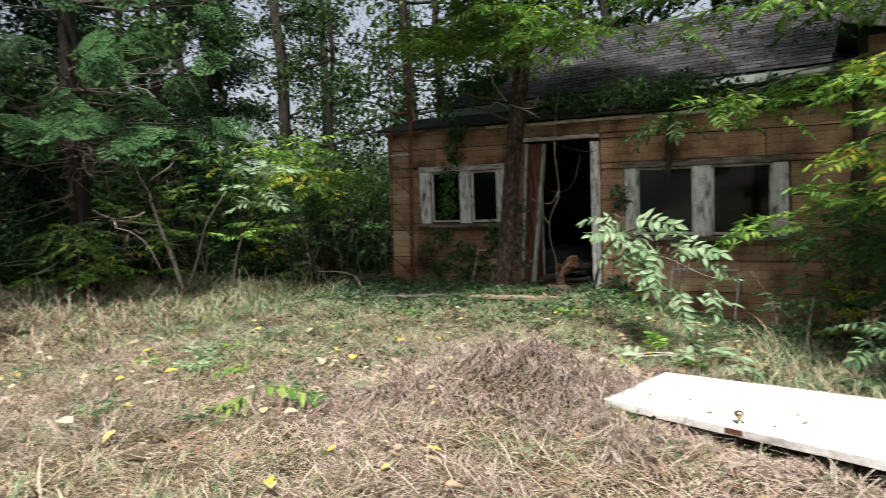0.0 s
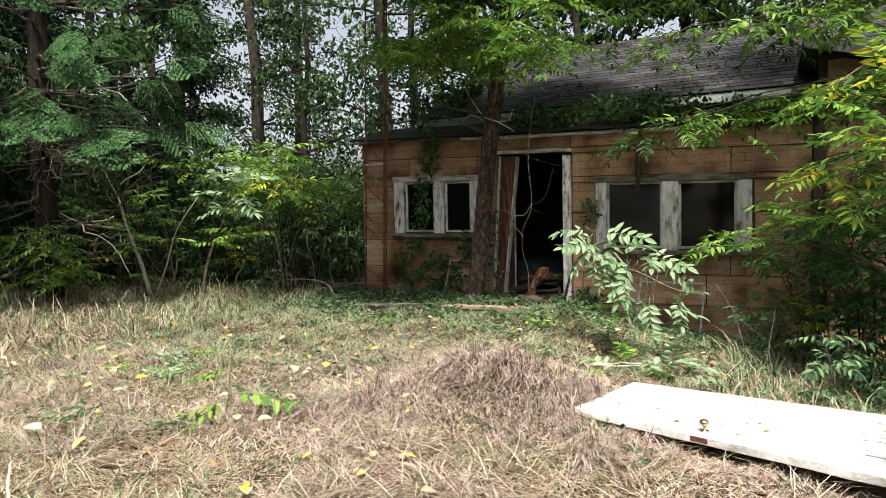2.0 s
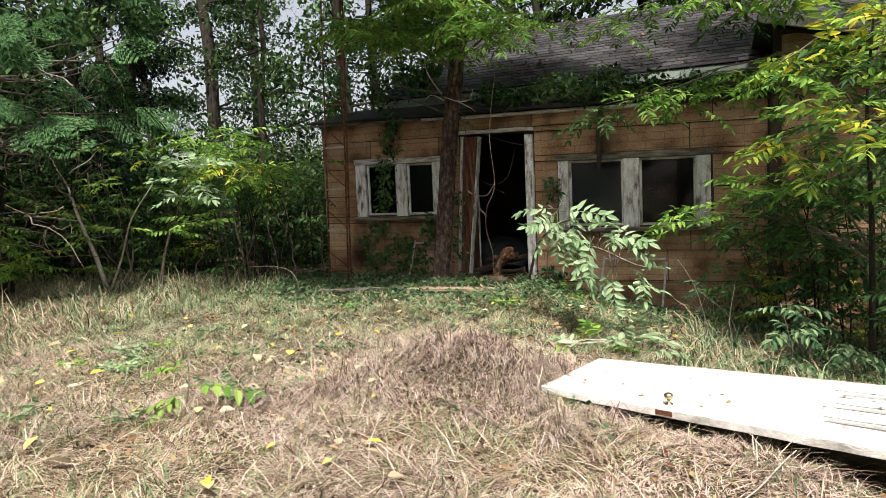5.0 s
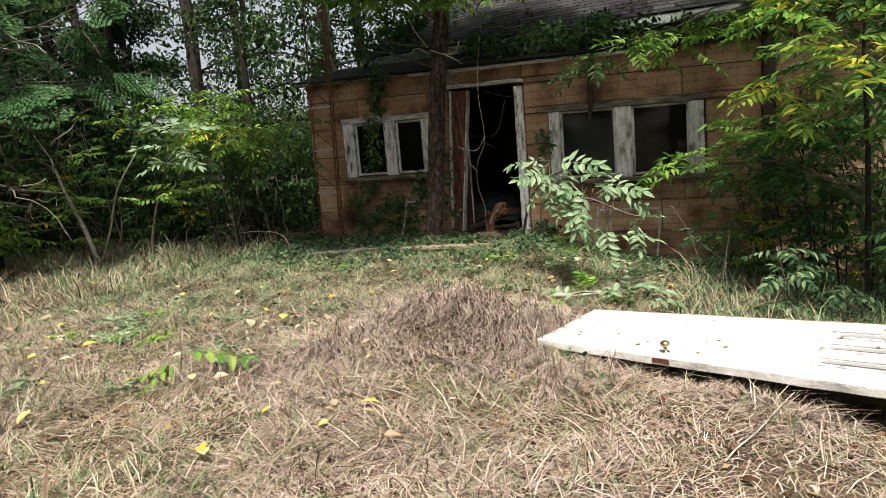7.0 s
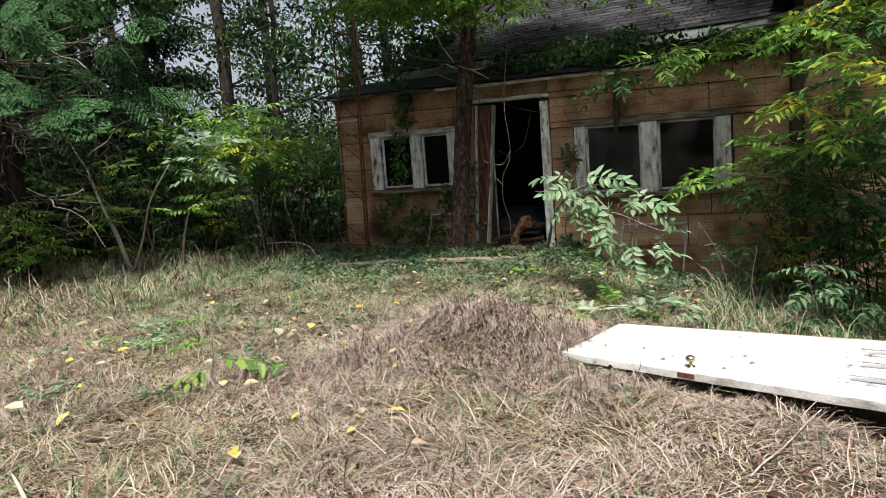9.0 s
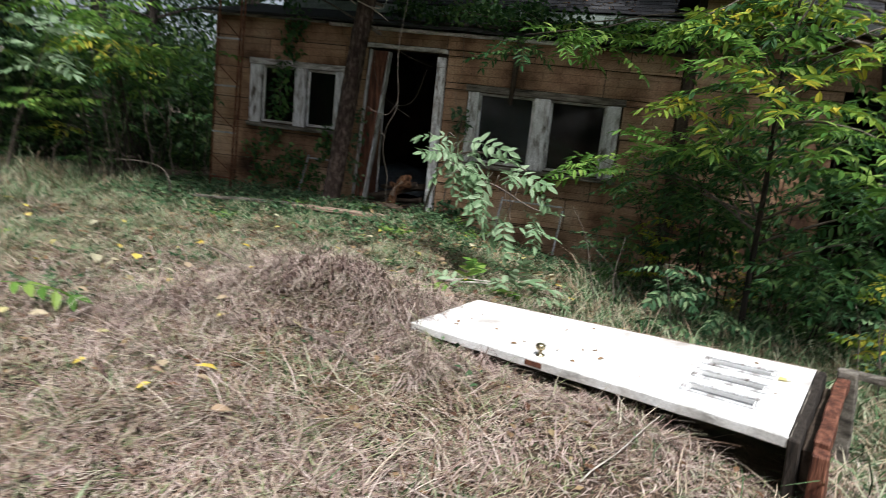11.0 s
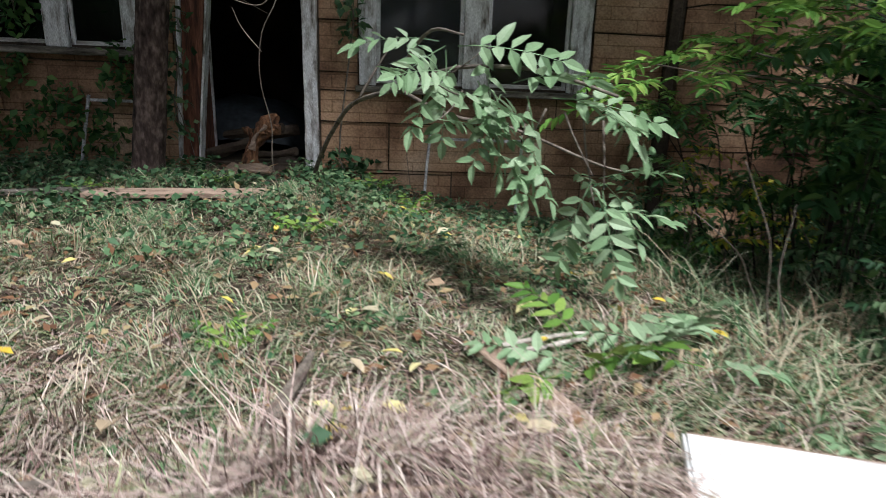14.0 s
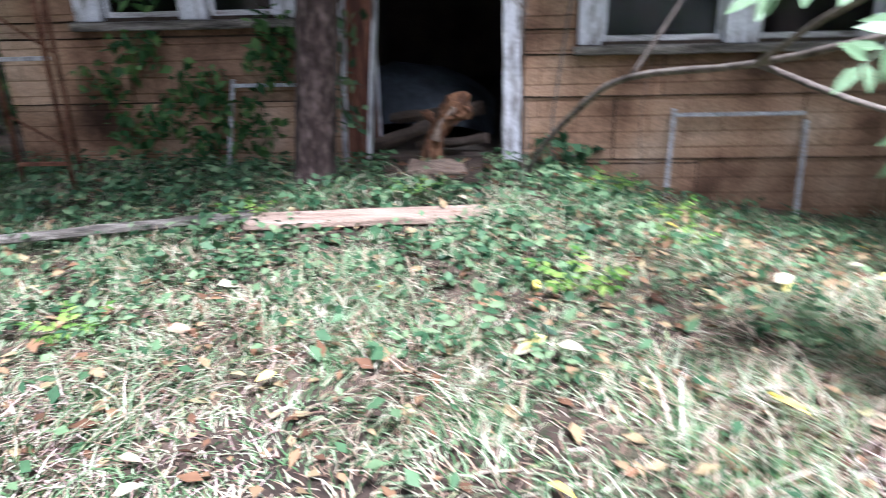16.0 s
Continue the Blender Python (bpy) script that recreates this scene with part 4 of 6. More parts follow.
# yellowing shrub by the wing
shrub = plant("yellowing_shrub", "leggy shrub with green and yellowing compound leaves by the wing wall", "shrub", (3.7, -2.5, 0))
link("trunk", *tube(smooth_line([(3.64, -2.64, -0.32), (3.62, -2.7, 0.5), (3.56, -2.95, 1.2), (3.5, -3.12, 1.9), (3.52, -3.2, 2.5)], 4), list(np.linspace(0.03, 0.008, 17)), 7, 4, 0.3), DARKBARK, shrub, smooth=True)
shoots = [((3.6, -2.75, 0.7), (2.62, -2.15, 1.2)), ((3.6, -2.75, 0.8), (2.25, -1.85, 1.12)), ((3.58, -2.85, 1.0), (2.9, -2.5, 1.4)), ((3.56, -2.95, 1.2), (4.4, -3.3, 1.6)), ((3.55, -3.0, 1.4), (3.5, -3.6, 1.75)),
          ((3.53, -3.05, 1.6), (3.3, -3.4, 2.0)), ((3.5, -3.12, 1.8), (4.0, -3.4, 2.1)), ((3.5, -3.15, 2.1), (3.65, -3.3, 2.5)), ((3.62, -2.7, 0.4), (4.6, -2.8, 0.85)), ((3.6, -2.8, 0.8), (4.2, -3.6, 1.2)),
          ((3.6, -2.75, 0.8), (3.2, -2.1, 1.55)), ((3.56, -2.95, 1.3), (4.2, -2.1, 1.8)), ((3.62, -2.7, 0.5), (3.4, -1.7, 0.95)), ((3.53, -3.05, 1.7), (3.05, -2.75, 1.75)), ((3.64, -2.64, 0.3), (4.0, -3.2, 0.55)),
          ((3.62, -2.7, 0.6), (5.1, -3.1, 1.3)), ((3.5, -3.15, 2.0), (3.35, -2.7, 2.35)), ((3.55, -3.0, 1.5), (3.95, -3.8, 1.45)), ((3.5, -3.12, 1.9), (4.3, -2.9, 2.3))]
for i, (a, b) in enumerate(shoots):
    line = curve(a, b, -0.06, 7, 0.05, i)
    link("branch", *tube(line, list(np.linspace(0.012, 0.004, 8)), 5), TWIG, shrub, smooth=True)
    # leaves yellow by themselves, but choosing tone by sun side paints light and shade
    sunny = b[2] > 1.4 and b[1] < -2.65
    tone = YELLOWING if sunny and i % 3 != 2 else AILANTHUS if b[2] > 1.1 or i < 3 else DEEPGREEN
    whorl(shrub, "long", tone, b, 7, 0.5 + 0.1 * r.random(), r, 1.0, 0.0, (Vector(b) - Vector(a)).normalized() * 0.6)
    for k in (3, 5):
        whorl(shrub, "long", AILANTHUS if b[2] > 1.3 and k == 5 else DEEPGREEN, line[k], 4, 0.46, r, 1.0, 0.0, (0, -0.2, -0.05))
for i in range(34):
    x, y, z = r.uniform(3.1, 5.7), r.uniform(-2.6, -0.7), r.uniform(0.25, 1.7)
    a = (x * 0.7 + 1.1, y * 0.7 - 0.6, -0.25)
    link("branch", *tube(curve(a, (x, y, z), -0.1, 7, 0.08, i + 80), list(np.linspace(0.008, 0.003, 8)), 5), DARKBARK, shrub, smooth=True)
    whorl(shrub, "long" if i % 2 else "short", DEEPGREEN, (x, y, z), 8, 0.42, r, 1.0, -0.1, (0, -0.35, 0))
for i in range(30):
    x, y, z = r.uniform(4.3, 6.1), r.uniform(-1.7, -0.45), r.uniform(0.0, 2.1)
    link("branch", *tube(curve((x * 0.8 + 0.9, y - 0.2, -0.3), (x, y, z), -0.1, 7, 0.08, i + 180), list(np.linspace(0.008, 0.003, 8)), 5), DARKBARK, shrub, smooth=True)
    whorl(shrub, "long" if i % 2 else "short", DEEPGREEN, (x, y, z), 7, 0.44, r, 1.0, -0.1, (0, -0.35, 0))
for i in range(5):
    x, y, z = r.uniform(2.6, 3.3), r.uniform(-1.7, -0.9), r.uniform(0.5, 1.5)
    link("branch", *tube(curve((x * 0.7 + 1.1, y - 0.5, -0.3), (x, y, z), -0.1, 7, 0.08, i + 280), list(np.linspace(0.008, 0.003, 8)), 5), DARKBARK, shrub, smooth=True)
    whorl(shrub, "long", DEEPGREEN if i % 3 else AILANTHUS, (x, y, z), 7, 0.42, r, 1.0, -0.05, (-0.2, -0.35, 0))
# low brush under it
brush = plant("low_brush", "low dark green brush with small yellowing leaves under the shrub", "brush", (3.3, -1.8, 0))
tips = [(2.9, -1.9, 0.45), (3.3, -2.3, 0.75), (3.4, -2.0, 0.5), (4.4, -3.2, 0.55), (4.8, -3.0, 0.75), (5.1, -2.5, 0.6), (3.0, -1.2, 0.55), (3.9, -1.7, 0.7), (4.6, -1.8, 0.9), (5.6, -2.8, 0.7), (4.2, -3.9, 0.35), (4.7, -4.2, 0.4), (5.1, -3.7, 0.5), (2.35, -1.5, 0.35), (4.3, -4.6, 0.25)]
for i, b in enumerate(tips):
    a = (b[0] + r.uniform(-0.15, 0.15), b[1] + r.uniform(-0.1, 0.1), float(ground_z(b[0], b[1])) - 0.02)
    link("stalk", *tube(curve(a, b, 0, 6, 0.05, i + 40), list(np.linspace(0.009, 0.003, 7)), 5), TWIG, brush, smooth=True)
    for k in (0.5, 0.8, 1.0):
        whorl(brush, "short", IVY if i % 3 else YELLOWING, Vector(a).lerp(Vector(b), k), 4, 0.24, r, 1.0, 0.1)
for i in range(40):
    x, y = r.uniform(2.5, 5.6), r.uniform(-2.3, -0.5) if i % 4 else r.uniform(-3.6, -2.3)
    z = float(ground_z(x, y))
    a, b = (x, y, z - 0.02), (x + r.uniform(-0.15, 0.15), y + r.uniform(-0.15, 0.1), z + r.uniform(0.2, 0.75))
    link("stalk", *tube(curve(a, b, 0, 6, 0.04, i + 140), list(np.linspace(0.007, 0.003, 7)), 5), TWIG, brush, smooth=True)
    for k in (0.4, 0.75, 1.0):
        whorl(brush, "short", YELLOWING if i % 9 == 4 else DEEPGREEN if i % 2 else IVY, Vector(a).lerp(Vector(b), k), 4, 0.26, r, 1.0, 0.05, (0, -0.25, 0))
for i in range(14):
    x, y = r.uniform(2.2, 5.2), r.uniform(-3.6, -0.9)
    z = float(ground_z(x, y))
    tagged(link("bare_twig", *tube(curve((x, y, z - 0.02), (x + r.uniform(-0.5, 0.5), y + r.uniform(-0.4, 0.3), z + r.uniform(0.4, 1.0)), -0.08, 8, 0.07, i), list(np.linspace(0.005, 0.002, 9)), 5), TWIG, smooth=True),
           "bare grey twig standing in the brush", "twig", "bare twigs by the wall")

# tall tree of heaven whose boughs hang over the porch from the east
bough = plant("overhanging_tree", "slender tree whose leafy boughs hang over the porch roof", "tree", (5.0, -1.0, 0))
link("trunk", *tube(smooth_line([(5.0, -0.9, -0.4), (4.9, -1.0, 1.5), (4.6, -1.2, 3.0), (4.3, -1.4, 4.4), (4.2, -1.5, 6.4)], 4), list(np.linspace(0.06, 0.02, 17)), 8, 6, 0.3), DARKBARK, bough, smooth=True)
arms = [((4.7, -1.1, 2.4), (2.3, -1.5, 2.32)), ((4.7, -1.1, 2.5), (1.35, -1.5, 2.30)), ((4.65, -1.2, 2.6), (1.9, -1.2, 2.45)), ((4.6, -1.2, 2.8), (2.9, -2.6, 2.35)), ((4.5, -1.3, 3.2), (1.5, -1.7, 3.15)), ((4.5, -1.3, 3.3), (2.4, -2.1, 3.2)),
        ((4.4, -1.3, 3.5), (3.2, -2.3, 3.1)), ((4.4, -1.3, 3.6), (0.9, -1.2, 3.6)), ((4.35, -1.4, 3.9), (2.0, -1.4, 3.7)), ((4.3, -1.4, 4.2), (3.2, -1.8, 3.8)), ((4.5, -1.3, 3.1), (3.8, -2.6, 2.75)), ((4.3, -1.4, 4.4), (1.4, -0.6, 4.4)), ((4.3, -1.4, 4.6), (2.6, -0.2, 4.5)),
        ((4.4, -1.3, 3.6), (5.4, -2.4, 3.3)), ((4.6, -1.2, 2.9), (5.3, -2.2, 2.4)), ((4.3, -1.5, 4.8), (4.4, -2.4, 4.6)), ((4.5, -1.3, 3.3), (2.7, -0.7, 3.35)), ((4.65, -1.2, 2.7), (3.1, -0.9, 2.6))]
for i, (a, b) in enumerate(arms):
    pts = curve(a, b, -0.12, 9, 0.10, i + 9)
    link("limb", *tube(pts, list(np.linspace(0.018, 0.005, 10)), 6), TWIG, bough, smooth=True)
    for k, n in ((9, 7), (8, 4), (7, 4), (5, 4), (3, 3)):
        if k < 9 and Vector(pts[k]).x > 3.9:
            continue
        whorl(bough, "long", YELLOWING if Vector(pts[k]).x > 3.0 and r.random() < 0.2 else AILANTHUS if r.random() < 0.75 else DEEPGREEN, pts[k], n, 0.5, r, 1.0, 0.0, (-0.25, -0.15, -0.12))

# crown clumps above the view, added to shade the roof and porch front
bg = np.random.default_rng(43)
cb = [(bg.uniform(0.5, 5.6), bg.uniform(-2.8, 1.3), bg.uniform(4.3, 6.8)) for i in range(58)]
leaf_cloud("crown", cb, [0.6] * len(cb), 640, 0.17, AILANTHUS, bough, 0.4, bg, 0.5)
# further unseen clumps to the east, added to shade the wing wall
cb += [(bg.uniform(6.0, 9.0), bg.uniform(-3.5, -1.5), bg.uniform(5.2, 7.0)) for i in range(20)]
leaf_cloud("crown", cb[58:], [0.6] * 20, 640, 0.17, AILANTHUS, bough, 0.4, bg, 0.5)
for i, c in enumerate(cb[::3]):
    link("limb", *tube(curve((4.3, -1.42, min(c[2], 5.8) - 0.7), c, -0.05, 6, 0.1, i + 400), list(np.linspace(0.02, 0.006, 7)), 5), TWIG, bough, smooth=True)

# tree by the doorway
doorway_tree = plant("doorway_tree", "rough-barked tree standing close before the house front", "tree", (-1.1, -0.6, 0.2))
def bark_trunk(pts, radii, sides=40, seed=0):
    """A trunk with furrowed bark: ridges that run up it and break."""
    V, F = tube(pts, radii, sides)
    out = []
    for i, p in enumerate(pts):
        p = Vector(p)
        for k in range(sides):
            q = Vector(V[i * sides + k])
            d = q - p
            w = 2 * math.pi * k / sides
            n1 = noise.noise(Vector((math.cos(w) * 5.5, math.sin(w) * 5.5, p.z * 5.5 + seed)))
            n2 = noise.noise(Vector((math.cos(w) * 11, math.sin(w) * 11, p.z * 13 + seed)))
            out.append(p + d * (1 + 0.10 * (1 - 2 * abs(n1)) + 0.10 * n2))
    return out, F


tv, tf = bark_trunk(smooth_line([(-1.11, -0.62, 0.0), (-1.09, -0.61, 0.25), (-0.98, -0.6, 1.2), (-0.85, -0.6, 2.3), (-0.7, -0.6, 3.3), (-0.5, -0.55, 5.0), (-0.3, -0.5, 7.5)], 24),
              list(np.concatenate([np.linspace(0.138, 0.108, 25), np.linspace(0.108, 0.1, 60), np.linspace(0.1, 0.05, 60)])), 40, 8)
link("trunk", tv, tf, BARK, doorway_tree, smooth=True)
arms = [((-0.75, -0.6, 3.0), (-1.75, -1.0, 3.75)), ((-0.72, -0.6, 3.2), (-1.2, -1.4, 3.6)), ((-0.7, -0.6, 3.3), (-0.5, -1.5, 3.75)), ((-0.68, -0.6, 3.5), (0.15, -1.0, 3.65)), ((-0.65, -0.6, 3.7), (-1.6, -0.4, 4.3)),
        ((-0.6, -0.6, 4.2), (0.4, -1.2, 4.4)), ((-0.6, -0.55, 4.4), (-1.0, -1.6, 4.6)), ((-0.55, -0.55, 4.8), (-1.7, -0.9, 5.1)), ((-0.5, -0.55, 5.0), (0.5, -0.2, 5.3)), ((-0.45, -0.5, 5.6), (-0.6, -1.4, 5.8)), ((-0.4, -0.5, 6.2), (0.4, -0.9, 6.5)), ((-0.35, -0.5, 6.8), (-1.0, -0.6, 7.2)), ((-0.3, -0.5, 7.4), (-0.2, -0.8, 7.9))]
arms += [((-0.78, -0.62, 2.8), (-0.1, -1.9, 3.35)), ((-0.74, -0.62, 3.0), (-1.15, -2.1, 3.4)), ((-0.72, -0.62, 3.1), (0.45, -1.7, 3.3)), ((-0.7, -0.6, 3.3), (-0.5, -2.2, 3.7)), ((-0.7, -0.6, 3.4), (-1.9, -1.8, 3.6)), ((-0.68, -0.6, 3.5), (0.5, -2.1, 3.8))]
for i, (a, b) in enumerate(arms):
    pts = curve(a, b, -0.05, 7, 0.06, i + 60)
    link("limb", *tube(pts, list(np.linspace(0.022, 0.007, 8)), 6), TWIG, doorway_tree, smooth=True)
    for k, n in ((7, 10), (6, 6), (4, 6)):
        whorl(doorway_tree, "long", YELLOWING if r.random() < 0.15 else AILANTHUS, pts[k], n, 0.56, r, 1.0, 0.05, (0, -0.15, -0.05))
# crown clumps mostly out of view, added to shade the house front
cg = np.random.default_rng(41)
shade_clumps = [(cg.uniform(-2.5, 0.6), cg.uniform(-1.4, 0.8), cg.uniform(4.5, 6.9)) for i in range(54)]
leaf_cloud("crown", shade_clumps, [0.6] * len(shade_clumps), 640, 0.17, AILANTHUS, doorway_tree, 0.4, cg, 0.5)
shade_clumps += [(cg.uniform(-2.3, -0.1), cg.uniform(-4.0, -2.0), cg.uniform(5.8, 7.6)) for i in range(96)]
shade_clumps += [(cg.uniform(-2.7, -0.6), cg.uniform(-2.6, -0.4), cg.uniform(4.7, 5.8)) for i in range(46)]
leaf_cloud("crown", shade_clumps[54:], [0.6] * 142, 640, 0.17, AILANTHUS, doorway_tree, 0.4, cg, 0.5)
# low deep green clumps, added to darken the west end of the front
low_shade_clumps = [(cg.uniform(-3.6, -1.6), cg.uniform(0.1, 1.4), cg.uniform(3.0, 4.2)) for i in range(14)]
leaf_cloud("crown", low_shade_clumps, [0.42] * len(low_shade_clumps), 620, 0.12, DEEPGREEN, doorway_tree, 0.45, cg, 0.6)
for i, c in enumerate(shade_clumps[::3] + low_shade_clumps[::3]):
    link("limb", *tube(curve((-0.6, -0.57, min(c[2], 5.8) - 0.7), c, -0.05, 6, 0.08, i + 300), list(np.linspace(0.02, 0.006, 7)), 5), TWIG, doorway_tree, smooth=True)
for i, pts in enumerate(([(-0.88, -0.74, 2.62), (-0.98, -0.9, 2.68), (-1.08, -0.95, 2.60)], [(-0.86, -0.74, 2.66), (-0.6, -0.95, 2.56), (-0.42, -1.0, 2.55), (-0.36, -1.0, 2.68)], [(-0.6, -0.95, 2.56), (-0.42, -1.0, 2.46), (-0.34, -1.0, 2.4)], [(-0.9, -0.74, 2.7), (-1.0, -0.95, 2.95), (-1.02, -1.0, 3.2)])):
    link("dead_limb", *tube(smooth_line(pts, 4), list(np.linspace(0.009, 0.004, 4 * (len(pts) - 1) + 1)), 6, i, 0.3), PALETWIG, doorway_tree, "bleached dead limb", True)

# thin dead vines in front of the porch
for i, pts in enumerate(([(0.12, -1.6, 0.1), (0.08, -1.72, 0.45), (0.09, -1.76, 0.69), (0.06, -1.86, 0.95), (0.09, -1.9, 1.2), (0.2, -1.92, 1.47), (0.16, -1.9, 2.1), (0.3, -1.8, 3.2)], [(0.2, -1.92, 1.47), (0.1, -1.92, 1.34), (-0.05, -1.92, 1.36), (-0.12, -1.92, 1.4)], [(0.08, -1.88, 1.1), (-0.02, -1.88, 1.22), (-0.06, -1.9, 1.32)], [(-0.72, -0.4, 2.45), (-0.66, -0.5, 1.85), (-0.42, -0.5, 1.5), (-0.15, -0.42, 1.55), (-0.05, -0.3, 1.95)], [(-0.35, -0.5, 1.45), (-0.15, -0.5, 1.35)],
                         [(-0.75, -0.55, 2.5), (-0.5, -0.4, 2.2), (0.0, -0.25, 2.0), (0.3, -0.2, 2.05)], [(-1.3, -0.3, 2.5), (-1.1, -0.5, 2.3), (-0.8, -0.7, 2.0), (-0.78, -0.72, 1.7)], [(0.33, -0.08, 2.46), (0.36, -0.08, 2.0), (0.3, -0.07, 1.7), (0.4, -0.08, 1.3)],
                         [(0.9, -0.06, 0.0), (0.86, -0.06, 0.4), (0.9, -0.07, 0.8)], [(-0.82, -0.3, 0.15), (-0.9, -0.3, 0.5), (-1.02, -0.3, 0.85)], [(0.6, -0.3, 2.5), (0.3, -0.5, 2.75), (-0.2, -0.4, 2.9), (-0.6, -0.4, 2.7)], [(1.6, -0.2, 2.5), (1.0, -0.3, 2.75), (0.4, -0.1, 2.85), (0.0, 0.1, 3.1)])):
    n = 5
    tagged(link("vine", *tube(smooth_line(pts, n), list(np.linspace(0.003, 0.002, n * (len(pts) - 1) + 1)), 6, i, 0.3), TWIG, smooth=True), "thin bare vine hanging over the porch front", "vine", "bare vines on the porch")


# climbing leaves on the porch roof and by the west window
g = np.random.default_rng(3)
for name, lab, pts, rad, per, m in (("porch_creeper", "leafy creeper heaped on the porch roof", [(-0.1, 0.1, 2.66), (0.35, 0.0, 2.72), (0.8, 0.0, 2.64), (1.2, 0.1, 2.68), (1.65, 0.2, 2.66), (2.2, 0.2, 2.62), (0.5, 0.5, 2.85), (1.0, 0.7, 2.9), (-0.6, 0.4, 2.8)], 0.30, 1500, DEEPGREEN),
                                    ("window_creeper", "dark creeper hanging over the west window", [(-2.05, -0.1, 2.3), (-2.1, -0.1, 2.05), (-2.15, -0.1, 1.8), (-2.2, -0.12, 1.55), (-2.2, -0.1, 1.3), (-1.95, -0.1, 0.7), (-1.75, -0.12, 0.55), (-2.0, -0.1, 2.5), (-2.3, -0.1, 0.9), (-2.15, -0.1, 0.5), (-2.45, -0.12, 0.4), (-1.6, -0.12, 0.35), (-1.45, -0.1, 0.8), (-1.4, -0.1, 1.0), (-2.6, -0.12, 0.7), (-1.9, -0.1, 0.3)], 0.2, 1000, DEEPGREEN),
                                    ("post_creeper", "sparse creeper climbing between tree and doorway", [(-0.97, -0.2, 1.3), (-0.95, -0.2, 1.0), (-1.0, -0.2, 0.7), (-0.98, -0.2, 0.45)], 0.14, 700, IVY),
                                    ("sill_creeper", "small creeper at the corner of the wide window", [(0.4, -0.1, 1.45), (0.42, -0.12, 1.3), (0.3, -0.15, 0.25), (0.5, -0.15, 0.2)], 0.13, 900, IVY)):
    e = plant(name, lab, "creeper", None)
    stems = smooth_line(pts[:5], 4) if len(pts) > 5 else smooth_line(pts, 4)
    link("stem", *tube(stems, [0.008] * len(stems), 5), TWIG, e, smooth=True)
    leaf_cloud("foliage", pts, [rad] * len(pts), per, 0.085, m, e, 0.6, g, 0.8)


# ---- the clearing's edge: saplings, dead shrub, ferny growth ----
def sapling(name, label, pts, tipspec, kind, material, length, seed, r0=0.016, bark=TWIG):
    rs = random.Random(seed)
    e = plant(name, label, "sapling", pts[0])
    line = smooth_line(pts, 5)
    link("stem", *tube(line, list(np.linspace(r0, 0.005, len(line))), 6, seed, 0.2), bark, e, smooth=True)
    for k, n, lift in tipspec:
        whorl(e, kind, material, line[int(k * (len(line) - 1))], n, length, rs, 1.0, lift)
    return e


sapling("pale_leaf_sapling", "sunlit sapling with upright pale compound leaves at the wood's edge", [(-5.0, -1.9, 0.0), (-4.75, -2.0, 0.7), (-4.3, -2.1, 1.4), (-3.95, -2.2, 1.95)], [(1.0, 6, 0.6), (0.88, 4, 0.1), (0.74, 3, 0.1)], "broad", PALEGREEN, 0.5, 31, 0.016, TWIG)
sapling("pale_leaf_sapling", "sunlit sapling with yellow-green compound leaves at the wood's edge", [(-5.3, -1.7, 0.0), (-5.0, -1.8, 0.6), (-4.7, -1.9, 1.0), (-4.2, -1.9, 1.2)], [(1.0, 5, 0.2), (0.75, 4, 0.1)], "short", AILANTHUS, 0.42, 33, 0.014)
bright = plant("tree_of_heaven_thicket", "bright green thicket of long compound leaves beside the house corner", "thicket", (-3.9, 0, 0))
rs = random.Random(8)
for i in range(10):
    x, y, z = rs.uniform(-4.9, -3.5), rs.uniform(-1.5, -0.4), rs.uniform(1.7, 3.1)
    pts = smooth_line([(x + rs.uniform(-0.3, 0.3), y + 0.5, 0.0), (x + rs.uniform(-0.2, 0.2), y + 0.3, z * 0.55), (x, y, z)], 4)
    link("stem", *tube(pts, list(np.linspace(0.014, 0.005, len(pts))), 5), DARKBARK, bright, smooth=True)
    whorl(bright, "long", AILANTHUS if i % 9 else YELLOWING, pts[-1], 7, 0.72, rs, 1.0, -0.05, (0.1, -0.45, 0))
    whorl(bright, "long", DEEPGREEN, pts[-3], 4, 0.55, rs, 1.0, 0.0, (0, -0.2, 0))
ferny = plant("ferny_shrub", "bright ferny shrub at the edge of the clearing", "shrub", (-7, -3, 0))
for i in range(10):
    x, y = rs.uniform(-7.6, -6.6), rs.uniform(-3.4, -2.6)
    z = rs.uniform(0.5, 1.3)
    link("stem", *tube(curve((x, y, 0.0), (x + 0.1, y, z), 0, 5, 0.04, i), list(np.linspace(0.012, 0.005, 6)), 5), TWIG, ferny, smooth=True)
    whorl(ferny, "long", AILANTHUS, (x + 0.1, y, z), 6, 0.5, rs, 1.0, 0.0)
dead = plant("dead_shrub", "half-dead leaning shrub with bare forked branches", "shrub", (-6.5, -1.6, 0))
